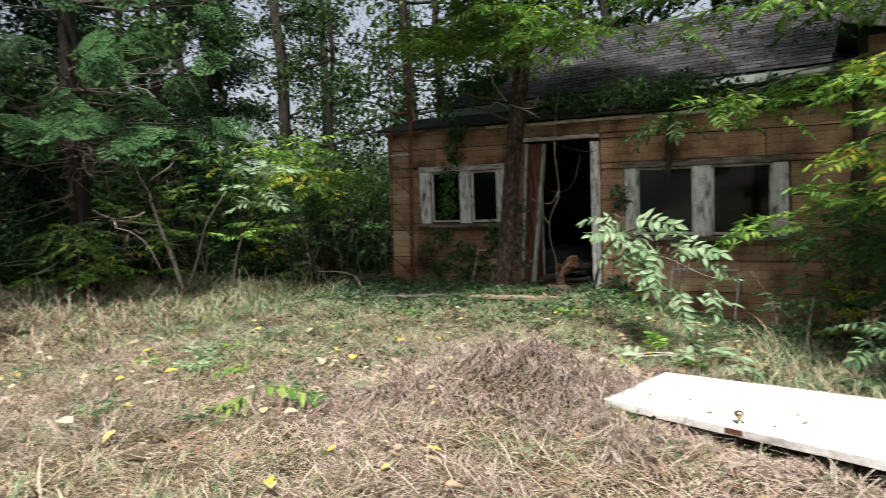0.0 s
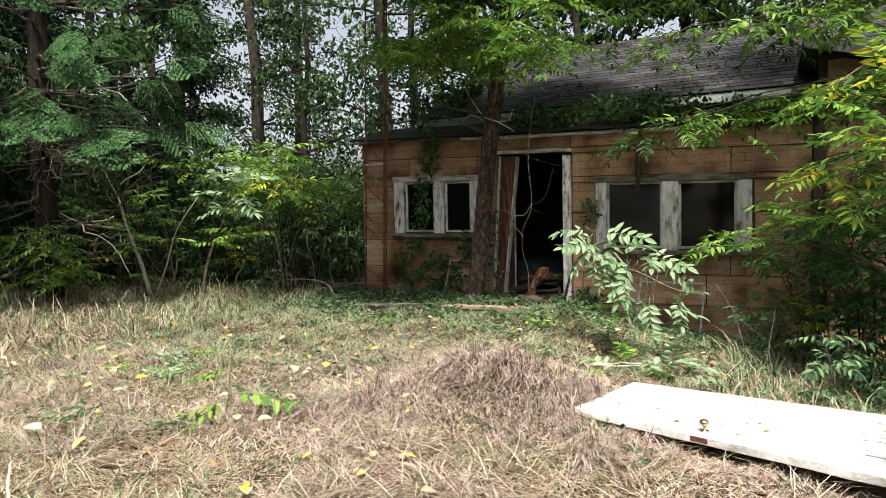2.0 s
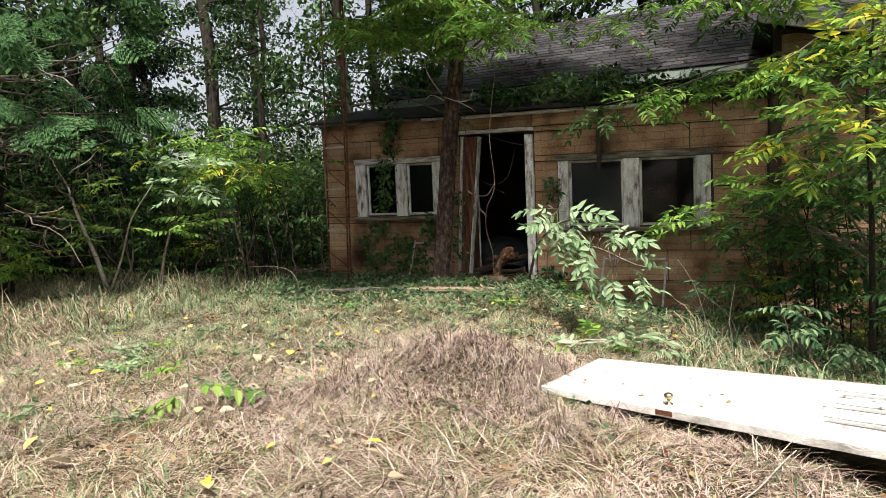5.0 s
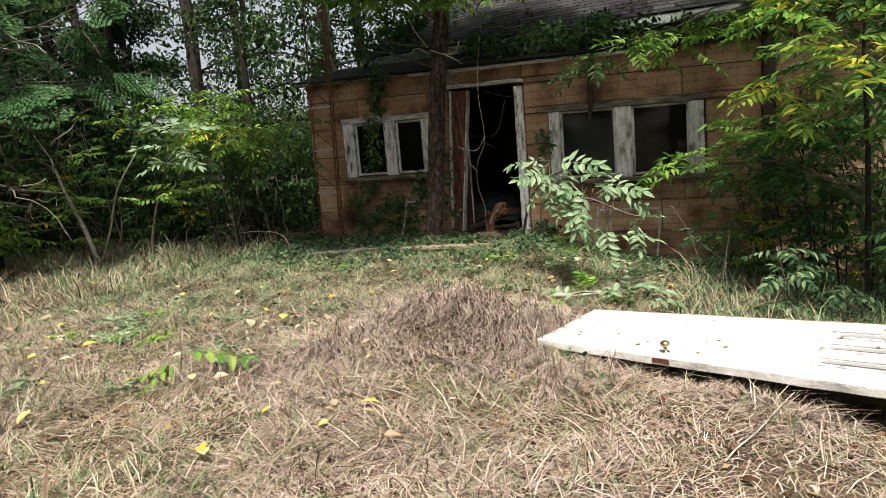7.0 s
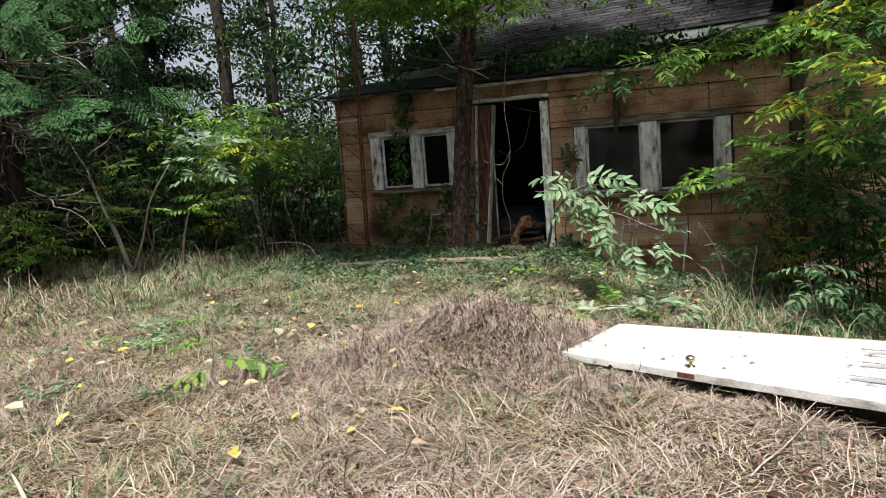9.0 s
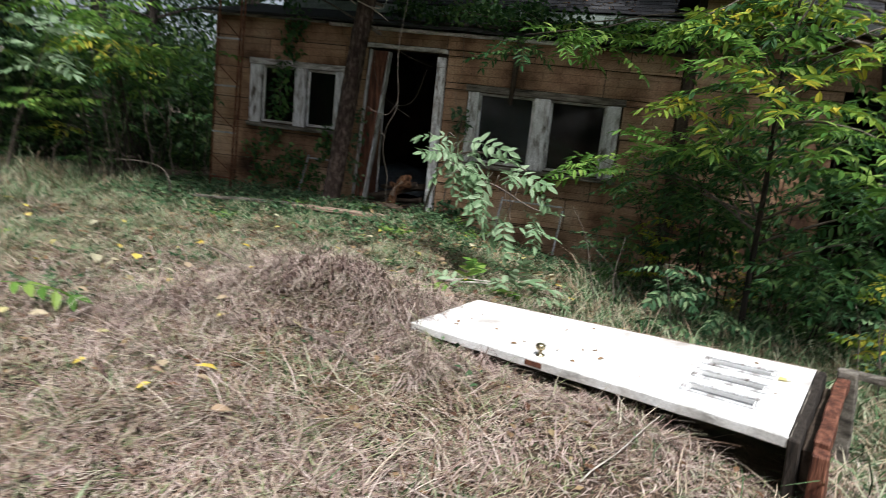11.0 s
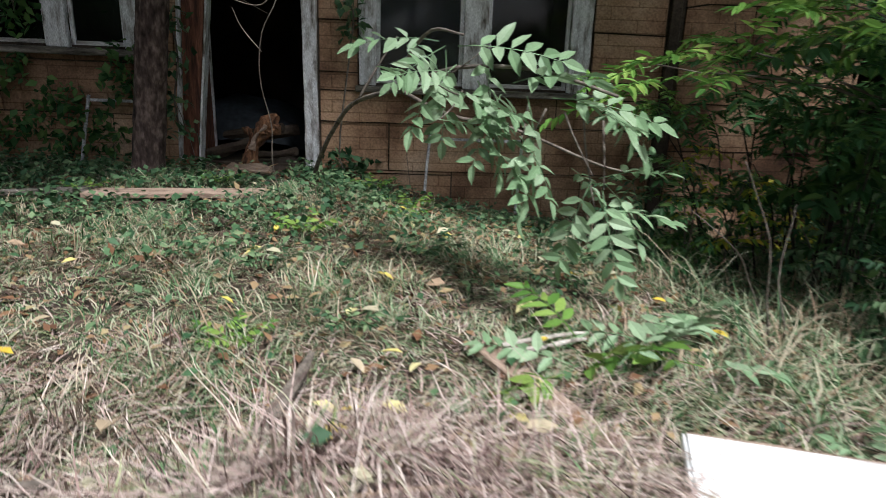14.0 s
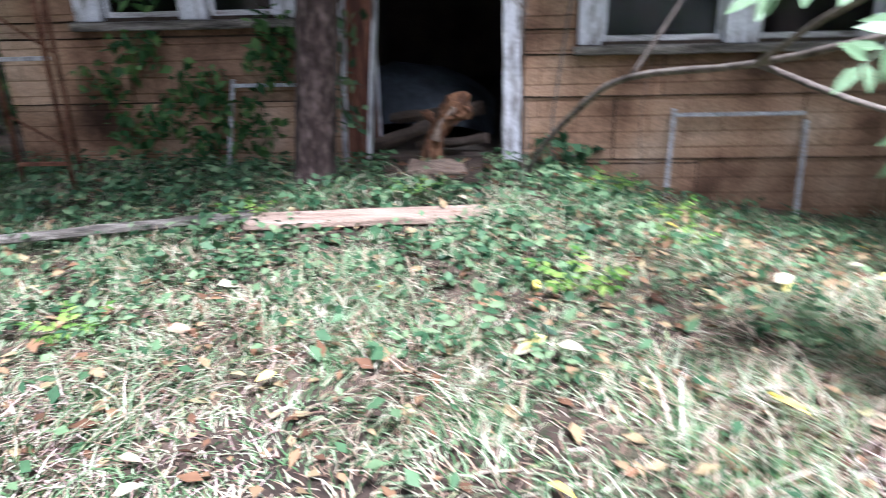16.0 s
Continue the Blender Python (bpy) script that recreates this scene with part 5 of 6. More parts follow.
for i, (pts, r0) in enumerate((([(-6.3, -1.7, -0.05), (-6.55, -1.7, 0.6), (-6.85, -1.7, 1.2), (-7.05, -1.7, 1.75)], 0.045), ([(-6.85, -1.7, 1.2), (-7.6, -1.8, 1.3), (-8.3, -1.9, 1.35)], 0.02), ([(-7.05, -1.7, 1.75), (-7.5, -1.6, 2.2), (-7.6, -1.6, 2.7)], 0.018), ([(-7.0, -1.7, 1.6), (-6.6, -1.8, 2.2), (-6.5, -1.9, 2.9)], 0.018),
                               ([(-6.3, -1.7, 0.1), (-6.0, -1.7, 0.6), (-5.6, -1.8, 1.2), (-5.0, -1.9, 1.7)], 0.02), ([(-5.6, -1.8, 1.2), (-5.7, -1.9, 1.8)], 0.012), ([(-6.6, -1.9, 2.3), (-5.9, -2.0, 2.5), (-5.3, -2.1, 2.45)], 0.012), ([(-7.5, -1.6, 2.2), (-8.2, -1.5, 2.6)], 0.012),
                               ([(-6.2, -1.7, 0.0), (-5.9, -1.6, 0.5), (-5.85, -1.6, 1.1)], 0.02), ([(-7.6, -2.0, 0.0), (-7.9, -2.0, 0.5), (-8.4, -2.0, 1.0)], 0.018))):
    line = smooth_line(pts, 5)
    link("branch", *tube(line, list(np.linspace(r0, r0 * 0.35, len(line))), 7, i, 0.3), PALETWIG if i in (0, 1, 4) else TWIG, dead, smooth=True)
for i in range(22):
    c = (rs.uniform(-7.8, -5.2), rs.uniform(-2.2, -1.5), rs.uniform(0.7, 2.4))
    whorl(dead, "short", YELLOWING if i % 8 == 0 else AILANTHUS if i % 2 else DEEPGREEN, c, 2, 0.42, rs, 1.0, 0.1)
tagged(link("curved_twig", *tube(smooth_line([(-2.86, -1.5, 0.02), (-2.88, -1.5, 0.28), (-3.05, -1.45, 0.42), (-3.5, -1.3, 0.45), (-4.0, -1.2, 0.42)], 5), list(np.linspace(0.011, 0.005, 21)), 6, 3, 0.3), TWIG, smooth=True), "bleached bent twig arching out of the grass", "twig")
for i in range(26):
    x, y = rs.uniform(-8.5, -3.2), rs.uniform(-1.2, 0.8)
    tagged(link("dead_twig", *tube(curve((x, y, -0.02), (x + rs.uniform(-0.9, 0.9), y + rs.uniform(-0.5, 0.3), rs.uniform(0.5, 2.6)), -0.1, 8, 0.14, i), list(np.linspace(0.013, 0.004, 9)), 5, i, 0.3), TWIG, smooth=True), "bare dead twig in the dark undergrowth", "twig", "dead twigs at the wood's edge")

edge = plant("edge_thicket", "leafy thicket of mixed green and yellow leaves at the wood's edge", "thicket", None)
for i in range(60):
    t = rs.random()
    x, y = -9.6 + 5.4 * t + rs.uniform(-0.3, 0.3), -2.3 + 2.4 * t + rs.uniform(-0.2, 1.2)
    z = rs.uniform(0.3, 1.9)
    link("stem", *tube(curve((x, y + 0.1, 0.0), (x, y, z), 0, 5, 0.08, i), list(np.linspace(0.008, 0.003, 6)), 5), DARKBARK, edge, smooth=True)
    whorl(edge, "short", (DEEPGREEN, FOREST, DEEPGREEN, AILANTHUS, YELLOWING if i % 15 == 4 else FOREST)[i % 5], (x, y, z), 6, 0.4, rs, 1.0, 0.1, (0.1, -0.3, 0))
# seedling in the straw
seed_p = plant("seedling", "small seedling with rounded leaves in the dry grass", "seedling", (-0.7, -5.7, 0))
link("stem", *tube([(-0.66, -5.72, -0.02), (-0.7, -5.62, 0.2), (-0.75, -5.55, 0.48)], [0.006, 0.005, 0.003], 5), TWIG, seed_p, smooth=True)
for p, d, L in (((-0.72, -5.6, 0.3), (-0.6, 0.1, 0.05), 0.26), ((-0.74, -5.58, 0.36), (-0.3, -0.5, 0.0), 0.24), ((-0.69, -5.65, 0.16), (-0.7, -0.5, -0.15), 0.34), ((-0.68, -5.65, 0.14), (-0.4, -0.7, -0.15), 0.3), ((-0.68, -5.64, 0.2), (0.75, 0.25, 0.05), 0.42)):
    add_frond(seed_p, "short", AILANTHUS, p, d, L, 0.2, rs.randrange(4))


# ---- woods behind: tall trees with limbs and crowns of many leaves ----
def forest_tree(x, y, h, seed, spread=2.2, low=2.5, leaves=5200, size=0.15, material=FOREST, r0=0.16, label="tall slender forest tree with a ragged crown"):
    gg, rs = np.random.default_rng(seed), random.Random(seed)
    e = plant("forest_tree", label, "tree", (x, y, 0))
    tagged(e, group="trees behind the house")
    z0 = float(ground_z(x, y))
    line = curve((x, y, z0 - 0.1), (x + rs.uniform(-0.5, 0.5), y + rs.uniform(-0.5, 0.5), h), 0, 10, 0.12, seed)
    link("trunk", *tube(line, list(np.linspace(r0, 0.03, 11)), 8, seed, 0.25), DARKBARK, e, smooth=True)
    cs, rd, limbs = [], [], []
    n = int(8 + h)
    for i in range(n):
        z = low + (h - low) * (i + rs.random()) / n
        k = z / h
        a = rs.uniform(0, 6.28)
        rad = spread * (1.05 - 0.55 * k) * rs.uniform(0.6, 1.1)
        b = Vector(line[min(10, int(k * 10))])
        tip = b + Vector((math.cos(a) * rad, math.sin(a) * rad, rs.uniform(-0.2, 0.7)))
        link("limb", *tube(curve(b, tip, -0.1, 5, 0.1, seed + i), list(np.linspace(0.035, 0.008, 6)), 5), DARKBARK, e)
        for s in (0.55, 0.85, 1.0):
            cs.append(tuple(b.lerp(tip, s) + Vector((rs.uniform(-0.3, 0.3), rs.uniform(-0.3, 0.3), rs.uniform(-0.2, 0.2)))))
            rd.append(rs.uniform(0.4, 0.8))
    tot = sum(q ** 1.6 for q in rd)
    leaf_cloud("crown", cs, rd, leaves / tot, size, material, e, 0.5, gg, 0.7)
    return e


rs = random.Random(77)
spots = [(-4.5, 3.0, 11, 0.17, 3.4), (-8.3, 3.2, 12, 0.2, 3.6), (-6.4, 2.2, 9, 0.09, 2.6), (-11.5, 2.0, 11, 0.18, 2.4), (-9.8, 0.6, 9, 0.12, 2.6), (-13.5, -1.0, 10, 0.16, 2.0), (-10.5, -2.8, 9, 0.14, 3.0), (-13, -5, 10, 0.15, 1.8), (-11.5, -7.5, 9, 0.14, 2.0),
         (-2.2, 7.0, 12, 0.18, 3.0), (-6.0, 6.5, 12, 0.16, 3.0), (-10, 6.5, 13, 0.18, 2.5), (-14.5, 5, 13, 0.2, 2.2), (-4.0, 10.5, 13, 0.18, 2.6), (-8.5, 11, 14, 0.18, 2.6), (-13.5, 11, 14, 0.2, 2.4), (-18, 4, 13, 0.2, 1.8), (-18, -3, 12, 0.2, 1.6), (-19, 11, 14, 0.2, 2),
         (0.8, 6.6, 11, 0.16, 4.2), (3.6, 6.4, 10, 0.15, 4.6), (-1.2, 6.0, 10, 0.14, 4.4), (2.2, 6.2, 12, 0.14, 5.0), (5.2, 6.6, 11, 0.14, 4.4), (6.8, 7.5, 9, 0.15, 3.0), (9.8, 6.5, 9, 0.14, 2.0), (12.0, 3.5, 8, 0.13, 1.4), (13, 8.5, 11, 0.15, 2), (2.0, 11.5, 13, 0.17, 3), (7, 12, 13, 0.17, 3), (11.5, 12.5, 12, 0.17, 2.5), (11.5, -0.5, 7, 0.12, 0.8), (12.5, -4.0, 7, 0.12, 0.8)]
for i, (x, y, h, r0, low) in enumerate(spots):
    near = y < 4
    if y > 1 and 0.55 < (2.57 - x) / (y + 8.7) < 0.98:
        forest_tree(x, y, h, 200 + i, 2.4, low + 0.4, 4800 if near else 3000, 0.13 if near else 0.16, FOREST if i % 4 else DEEPGREEN, r0)
        continue
    forest_tree(x, y, h, 200 + i, 2.7 if near else 3.2, low - 0.9, 9500 if near else 6800, 0.15 if near else 0.19, FOREST if i % 4 else DEEPGREEN, r0)
# dark conifers among them, clothed to the ground
for i, (x, y, h) in enumerate(((-9.6, -0.4, 9), (-11.6, -2.2, 10), (-13.2, 1.2, 11), (-11.4, 3.4, 10))):
    forest_tree(x, y, h, 480 + i, 1.75, 0.4, 12500, 0.11, CONIFER, 0.15, "dark conifer with drooping boughs at the wood's edge")
# unseen trees behind the walker, added to close the clearing and cut sky light
shade_ring = [(-9, -12, 10), (-5.5, -15, 11), (-1.5, -16.5, 12), (3, -17, 12), (7.5, -15.5, 11), (11, -12.5, 11), (13, -8.5, 10), (-12.5, -10, 11), (0.8, -19.5, 14), (6, -20, 14), (-4, -20, 14), (11.5, -17, 13), (-10, -17, 13)]
for i, (x, y, h) in enumerate(shade_ring):
    forest_tree(x, y, h, 400 + i, 2.8, 1.0, 3200, 0.34, FOREST, 0.16)
# three more unseen trees to the west, added to darken the house front
for i, (x, y, h) in enumerate(((-6.8, -7.4, 9), (-7.4, -10.2, 10), (-9.2, -8.6, 10))):
    forest_tree(x, y, h, 450 + i, 2.4, 0.8, 4200, 0.3, FOREST, 0.14)
# undergrowth that closes the wood below the crowns
under = plant("undergrowth", "dense dark undergrowth of small leaves beneath the trees", "undergrowth", None)
gg = np.random.default_rng(5)
cs, rd = [], []
for i in range(330):
    t = gg.random()
    x, y = -16 + 13.0 * t + gg.normal(0, 0.4), -4.5 + 6.2 * t + gg.exponential(1.6)
    if x > -3.8 and y < 5.2:
        continue
    z = gg.uniform(0.1, 2.1)
    if z > 0.9 and 0.9 < (2.57 - x) / (y + 8.7) < 1.35 and i % 5:
        continue
    cs.append((x, y, z))
    rd.append(gg.uniform(0.4, 0.9))
leaf_cloud("foliage", cs, rd, 420, 0.11, FOREST, under, 0.5, gg, 0.9)
tagged(under, kind="stuff")
far = plant("far_thicket", "distant dark thicket closing the wood", "thicket", None)
cs, rd = [], []
for i in range(1000):
    a = gg.uniform(0.0, math.pi) if i % 3 else gg.uniform(math.pi * 0.5, math.pi * 1.12)
    q = gg.uniform(17, 27)
    if 2.15 < a < 2.72 and i % 5:
        continue
    cs.append((q * math.cos(a), q * math.sin(a), abs(gg.normal(0, 2.7))))
    rd.append(gg.uniform(0.9, 1.6))
leaf_cloud("foliage", cs, rd, 85, 0.3, FOREST, far, 0.55, gg, 0.9)
tagged(far, kind="stuff")

# cedar: drooping sprays over a tangle of dead twigs
cedar = plant("cedar", "old cedar with drooping green sprays over dead twiggy lower branches", "tree", (-7.8, -2.6, 0))
link("trunk", *tube(curve((-7.9, -2.4, -0.1), (-7.6, -2.5, 10), 0, 10, 0.1, 5), list(np.linspace(0.2, 0.04, 11)), 9, 3, 0.3), DARKBARK, cedar, smooth=True)
spray_D, spray_T = [], []
rs, gg = random.Random(12), np.random.default_rng(12)
twigs = []
for i in range(124):
    z = rs.uniform(2.4, 8.0) if i < 92 else rs.uniform(0.8, 3.0)
    a = rs.uniform(-1.5, 1.1)
    reach = (2.9 - 0.2 * max(0, z - 4)) * rs.uniform(0.6, 1.15) if i < 92 else rs.uniform(0.8, 2.4)
    b = Vector((-7.8, -2.45, z))
    tip = b + Vector((math.cos(a) * reach, math.sin(a) * reach * 0.8 - 0.3, rs.uniform(-0.2, 0.3) if i < 92 else rs.uniform(-0.6, 0.3)))
    pts = curve(b, tip, 0.12, 7, 0.14, i)
    twigs.append(tube(pts, list(np.linspace(0.022 if i < 92 else 0.014, 0.005, 8)), 5, i, 0.3))
    if i >= 92:
        for k in (3, 5, 7):
            twigs.append(tube(curve(pts[k], pts[k] + Vector((rs.uniform(-0.4, 0.4), rs.uniform(-0.4, 0.4), rs.uniform(-0.5, 0.4))), 0, 4, 0.06, i + k), list(np.linspace(0.007, 0.003, 5)), 4))
        continue
    if i % 3 == 2:
        continue
    for k in (6, 7):
        for s in range(1 if k < 7 else 4):
            spray_T.append(tuple(pts[k] + Vector((rs.uniform(-0.12, 0.12), rs.uniform(-0.12, 0.12), rs.uniform(-0.06, 0.06)))))
            spray_D.append((math.cos(a) + rs.uniform(-0.6, 0.6), math.sin(a) + rs.uniform(-0.6, 0.6), rs.uniform(-1.1, -0.2)))
for tw in twigs:
    link("limb", *tw, TWIG, cedar)
for i in range(34):
    p = Vector((rs.uniform(-7.6, -5.0), rs.uniform(-3.3, -2.0), rs.uniform(1.1, 3.5)))
    q = p + Vector((rs.uniform(-0.9, 1.1), rs.uniform(-0.5, 0.3), rs.uniform(-0.7, 0.5)))
    pts = curve(p, q, rs.uniform(-0.12, 0.12), 8, 0.16, i + 700)
    link("dead_limb", *tube(pts, list(np.linspace(0.012, 0.004, 9)), 5, i, 0.3), TWIG if i % 4 else PALETWIG, cedar, "bare dead limb", True)
    link("dead_limb", *tube(curve(pts[4], pts[4] + Vector((rs.uniform(-0.5, 0.5), rs.uniform(-0.3, 0.3), rs.uniform(-0.6, 0.3))), 0, 6, 0.1, i + 800), list(np.linspace(0.007, 0.003, 7)), 4), TWIG, cedar, "bare dead limb", True)
# a flat fan of scale-leaved branchlets, one long
lv2, lf2 = small_leaf(0.34)
fd, ft, fs = [], [], []
for i in range(7):
    s = 0.08 + 0.84 * i / 6
    for side in (-1, 1):
        reach = 0.52 * math.sin(math.pi * (0.25 + 0.72 * s)) + 0.06
        for j in range(5):
            q = (j + 0.4) / 5 * reach
            for turn in (-0.45, 0.1, 0.6):
                fd.append((0.75 + turn * side * 0.6, side * (0.75 - turn), -0.25 * q))
                ft.append((s + 0.75 * q, side * q * 0.85, -0.16 * s * s - 0.22 * q * q))
                fs.append(0.13)
SV, SF = stamp(lv2, lf2, basis(np.array(fd, float)), np.array(ft), np.array(fs))
spray_D, spray_T = np.array(spray_D), np.array(spray_T)
link_tris("foliage", *stamp(SV, SF, basis(spray_D, roll=gg.uniform(-0.6, 0.6, len(spray_D))), spray_T, gg.uniform(0.32, 0.62, len(spray_D))), CEDAR, cedar)


# ---- ground cover ----
def patch(x, y, f=1.0):
    return 0.5 + 0.25 * (np.sin(2.3 * f * x + 1.1 * f * y) + np.sin(1.7 * f * y - 1.9 * f * x + 2.0))


def blades(name, X, Y, length, width, lie_flat, material, label, seed, curl=0.5, lift=0.0, wind=None, spread=0.9):
    """Grass blades: bent ribbons of three steps, rooted on the ground."""
    g = np.random.default_rng(seed)
    n = len(X)
    Z = ground_z(X, Y) + lift
    a = g.uniform(0, 2 * np.pi, n) if wind is None else wind + g.normal(0, spread, n)
    L = length * g.uniform(0.45, 1.35, n) * np.minimum(1.45, 0.5 + 0.9 * patch(X, Y, 3.1) * patch(Y, X, 1.9) / 0.4)
    W = width * g.uniform(0.6, 1.4, n)
    up = np.clip(g.normal(1 - lie_flat, 0.25, n), 0.02, 1.0)
    dx, dy = np.cos(a), np.sin(a)
    V = np.zeros((n, 7, 3))
    px, py, pz = X.copy(), Y.copy(), Z - 0.01
    sx, sy = -dy, dx
    k = 0
    for step in range(3):
        w = W * (1.0, 0.85, 0.55)[step] / 2
        V[:, k] = np.stack([px - sx * w, py - sy * w, pz], 1)
        V[:, k + 1] = np.stack([px + sx * w, py + sy * w, pz], 1)
        k += 2
        rise = np.clip(up - curl * step * g.uniform(0.5, 1.0, n), -0.5, 1)
        flat = np.sqrt(np.clip(1 - rise ** 2, 0.02, 1))
        px, py = px + dx * flat * L / 3, py + dy * flat * L / 3
        pz = np.maximum(pz + rise * L / 3, ground_z(px, py) + 0.006)
        turn = g.normal(0, 0.25, n)
        dx, dy = dx * np.cos(turn) - dy * np.sin(turn), dx * np.sin(turn) + dy * np.cos(turn)
    V[:, 6] = np.stack([px, py, pz], 1)
    f = np.array([(0, 1, 3), (0, 3, 2), (2, 3, 5), (2, 5, 4), (4, 5, 6)])
    F = f[None] + (np.arange(n) * 7)[:, None, None]
    ob = link_tris(name, V.reshape(-1, 3), F.reshape(-1, 3), material)
    return tagged(ob, label, "grass", kind="stuff")


def combed(x, y, f=1.0):
    """The way the grass is pressed: tuft by tuft."""
    return 2.6 * np.sin(2.9 * f * x + 1.3) * np.cos(2.3 * f * y) + 2.2 * np.sin(4.7 * f * y + 2.1 * f * x) + 1.1 * np.sin(9.1 * f * x - 7.3 * f * y)


def scatter(n, x0, x1, y0, y1, seed, keep):
    g = np.random.default_rng(seed)
    x, y = g.uniform(x0, x1, n), g.uniform(y0, y1, n)
    ok = g.random(n) < keep(x, y)
    return x[ok], y[ok]


def greenness(x, y):
    return np.clip((y + 5.1) / 1.6, 0, 1) * 0.8 + 0.22 * np.clip((0.6 - x) / 2.5, 0, 1) + 0.42 * patch(x, y, 1.7) ** 1.5


def under_door(x, y):
    u = (x - 1.46) * 0.911 - (y + 4.75) * 0.413
    v = (x - 1.46) * 0.36 + (y + 4.75) * 0.93
    return (u > 0.04) & (u < 2.12) & (v > -0.02) & (v < 0.78)


def outside(x, y):
    return (y < -0.06) | (x < -3.45)


clear = lambda x, y: np.where((x > -0.72) & (x < -0.12) & (y > -0.75) | (x > -1.3) & (x < -0.05) & (np.abs(y + 1.17 - 0.10 * (x + 0.1)) < 0.14), 0.05, 1.0)
bare = lambda x, y: 1 - 0.8 * np.exp(-((x - 2.95) / 0.8) ** 2 - ((y + 6.05) / 0.5) ** 2)
dry = lambda x, y: np.where(under_door(x, y) | ~outside(x, y), 0, np.clip(1.12 - greenness(x, y), 0.16, 1)) * bare(x, y)
X, Y = scatter(190000, -4.5, 5.0, -7.2, -2.0, 1, dry)
blades("dry_grass", X, Y, 0.15, 0.0058, 0.74, STRAW, "matted dry straw-coloured grass", 2, 0.3, 0.0, combed(X, Y), 1.1)
X, Y = scatter(110000, -3.5, 4.0, -7.2, -2.6, 51, lambda x, y: dry(x, y) * (patch(x, y, 0.9) > 0.45))
blades("dead_grass", X, Y, 0.13, 0.006, 0.76, PURPLESTRAW, "matted purplish brown dead grass", 52, 0.25, 0.012, combed(X, Y, 1.3), 1.0)
X, Y = scatter(30000, -11, -4, -9, -1.0, 3, lambda x, y: np.clip(1.2 - greenness(x, y), 0.2, 1))
blades("dry_grass", X, Y, 0.42, 0.012, 0.6, STRAW, "tall dry straw-coloured grass", 4, 0.45)
mx = lambda x, y: np.exp(-(((x - 0.82) * 0.86 + (y + 4.55) * 0.5) / 0.72) ** 2 - (((y + 4.55) * 0.86 - (x - 0.82) * 0.5) / 0.5) ** 2)
X, Y = scatter(17000, -0.6, 2.2, -5.8, -3.4, 5, lambda x, y: np.where(under_door(x, y), 0, mx(x, y)))
blades("hay_mound", X, Y, 0.15, 0.006, 0.62, PURPLESTRAW, "mound of cut purplish dead grass", 6, 0.3, 0.0, 0.5 * combed(X, Y, 1.6) - 1.2, 1.2)
# hanks of long dead grass that drape down the mound towards the walker
g = np.random.default_rng(91)
hx, hy = g.uniform(-0.3, 1.75, 240), g.uniform(-5.4, -3.85, 240)
ok = (g.random(240) < 0.2 + mx(hx, hy)) & ~under_door(hx, hy)
hx, hy = hx[ok], hy[ok]
way = -1.5 + g.normal(0, 0.5, len(hx))
X, Y = (np.repeat(hx, 46) + g.normal(0, 0.04, 46 * len(hx))), (np.repeat(hy, 46) + g.normal(0, 0.04, 46 * len(hx)))
pale = np.repeat(g.random(len(hx)) < 0.25, 46)
ways = np.repeat(way, 46)
blades("hay_hank", X[~pale], Y[~pale], 0.21, 0.006, 0.38, PURPLESTRAW, "hanks of long purplish dead grass draped over the mound", 92, 0.75, 0.03, ways[~pale], 0.45)
blades("hay_hank", X[pale], Y[pale], 0.22, 0.0055, 0.4, BLEACHED, "pale bleached hanks of dead grass draped over the mound", 93, 0.7, 0.05, ways[pale], 0.35)
X, Y = scatter(7000, -1.2, 2.6, -6.6, -3.7, 71, lambda x, y: np.where(under_door(x, y), 0, 0.25 + 0.75 * mx(x, y)))
blades("loose_straw", X, Y, 0.28, 0.0045, 0.85, PURPLESTRAW, "long loose strands of dry straw", 72, 0.15, 0.05)
X, Y = scatter(7500, -4.0, 3.6, -7.2, -3.5, 73, dry)
blades("loose_straw", X, Y, 0.24, 0.005, 0.8, STRAW, "long loose strands of dry straw", 74, 0.2, 0.04)
grn = lambda x, y: np.where(under_door(x, y) | ~outside(x, y), 0, np.clip(greenness(x, y), 0.1, 0.9)) * clear(x, y) * bare(x, y)
X, Y = scatter(190000, -4.0, 5.0, -7.2, -0.4, 7, grn)
blades("green_grass", X, Y, 0.13, 0.0056, 0.42, GRASS, "short green grass", 8, 0.5, 0.0, combed(X, Y, 1.5), 0.7)
X, Y = scatter(14000, -9.5, -3.4, -6.5, -0.4, 9, lambda x, y: np.clip((y + 6) / 4, 0.1, 0.9))
blades("green_grass", X, Y, 0.32, 0.010, 0.35, GRASS, "rank green grass at the wood's edge", 10, 0.5)
X, Y = scatter(22000, 2.2, 7.5, -4.8, -0.2, 11, lambda x, y: np.where(under_door(x, y), 0, 0.8))
blades("green_grass", X, Y, 0.30, 0.008, 0.3, GRASS, "taller grass before the wing", 12, 0.5)


X, Y = scatter(38000, -9, 9.5, -13.5, -7.0, 15, lambda x, y: np.clip(0.35 + 0.65 * patch(x, y, 0.8), 0, 1))
blades("dry_grass", X, Y, 0.34, 0.014, 0.6, STRAW, "rough dry grass of the open clearing", 16, 0.45, 0.0, combed(X, Y, 0.7), 0.8)
X, Y = scatter(26000, 3.6, 10.5, -7.4, -3.6, 17, lambda x, y: np.where(under_door(x, y), 0, 0.6))
blades("green_grass", X, Y, 0.3, 0.011, 0.45, GRASS, "rough grass beyond the white door", 18, 0.5)
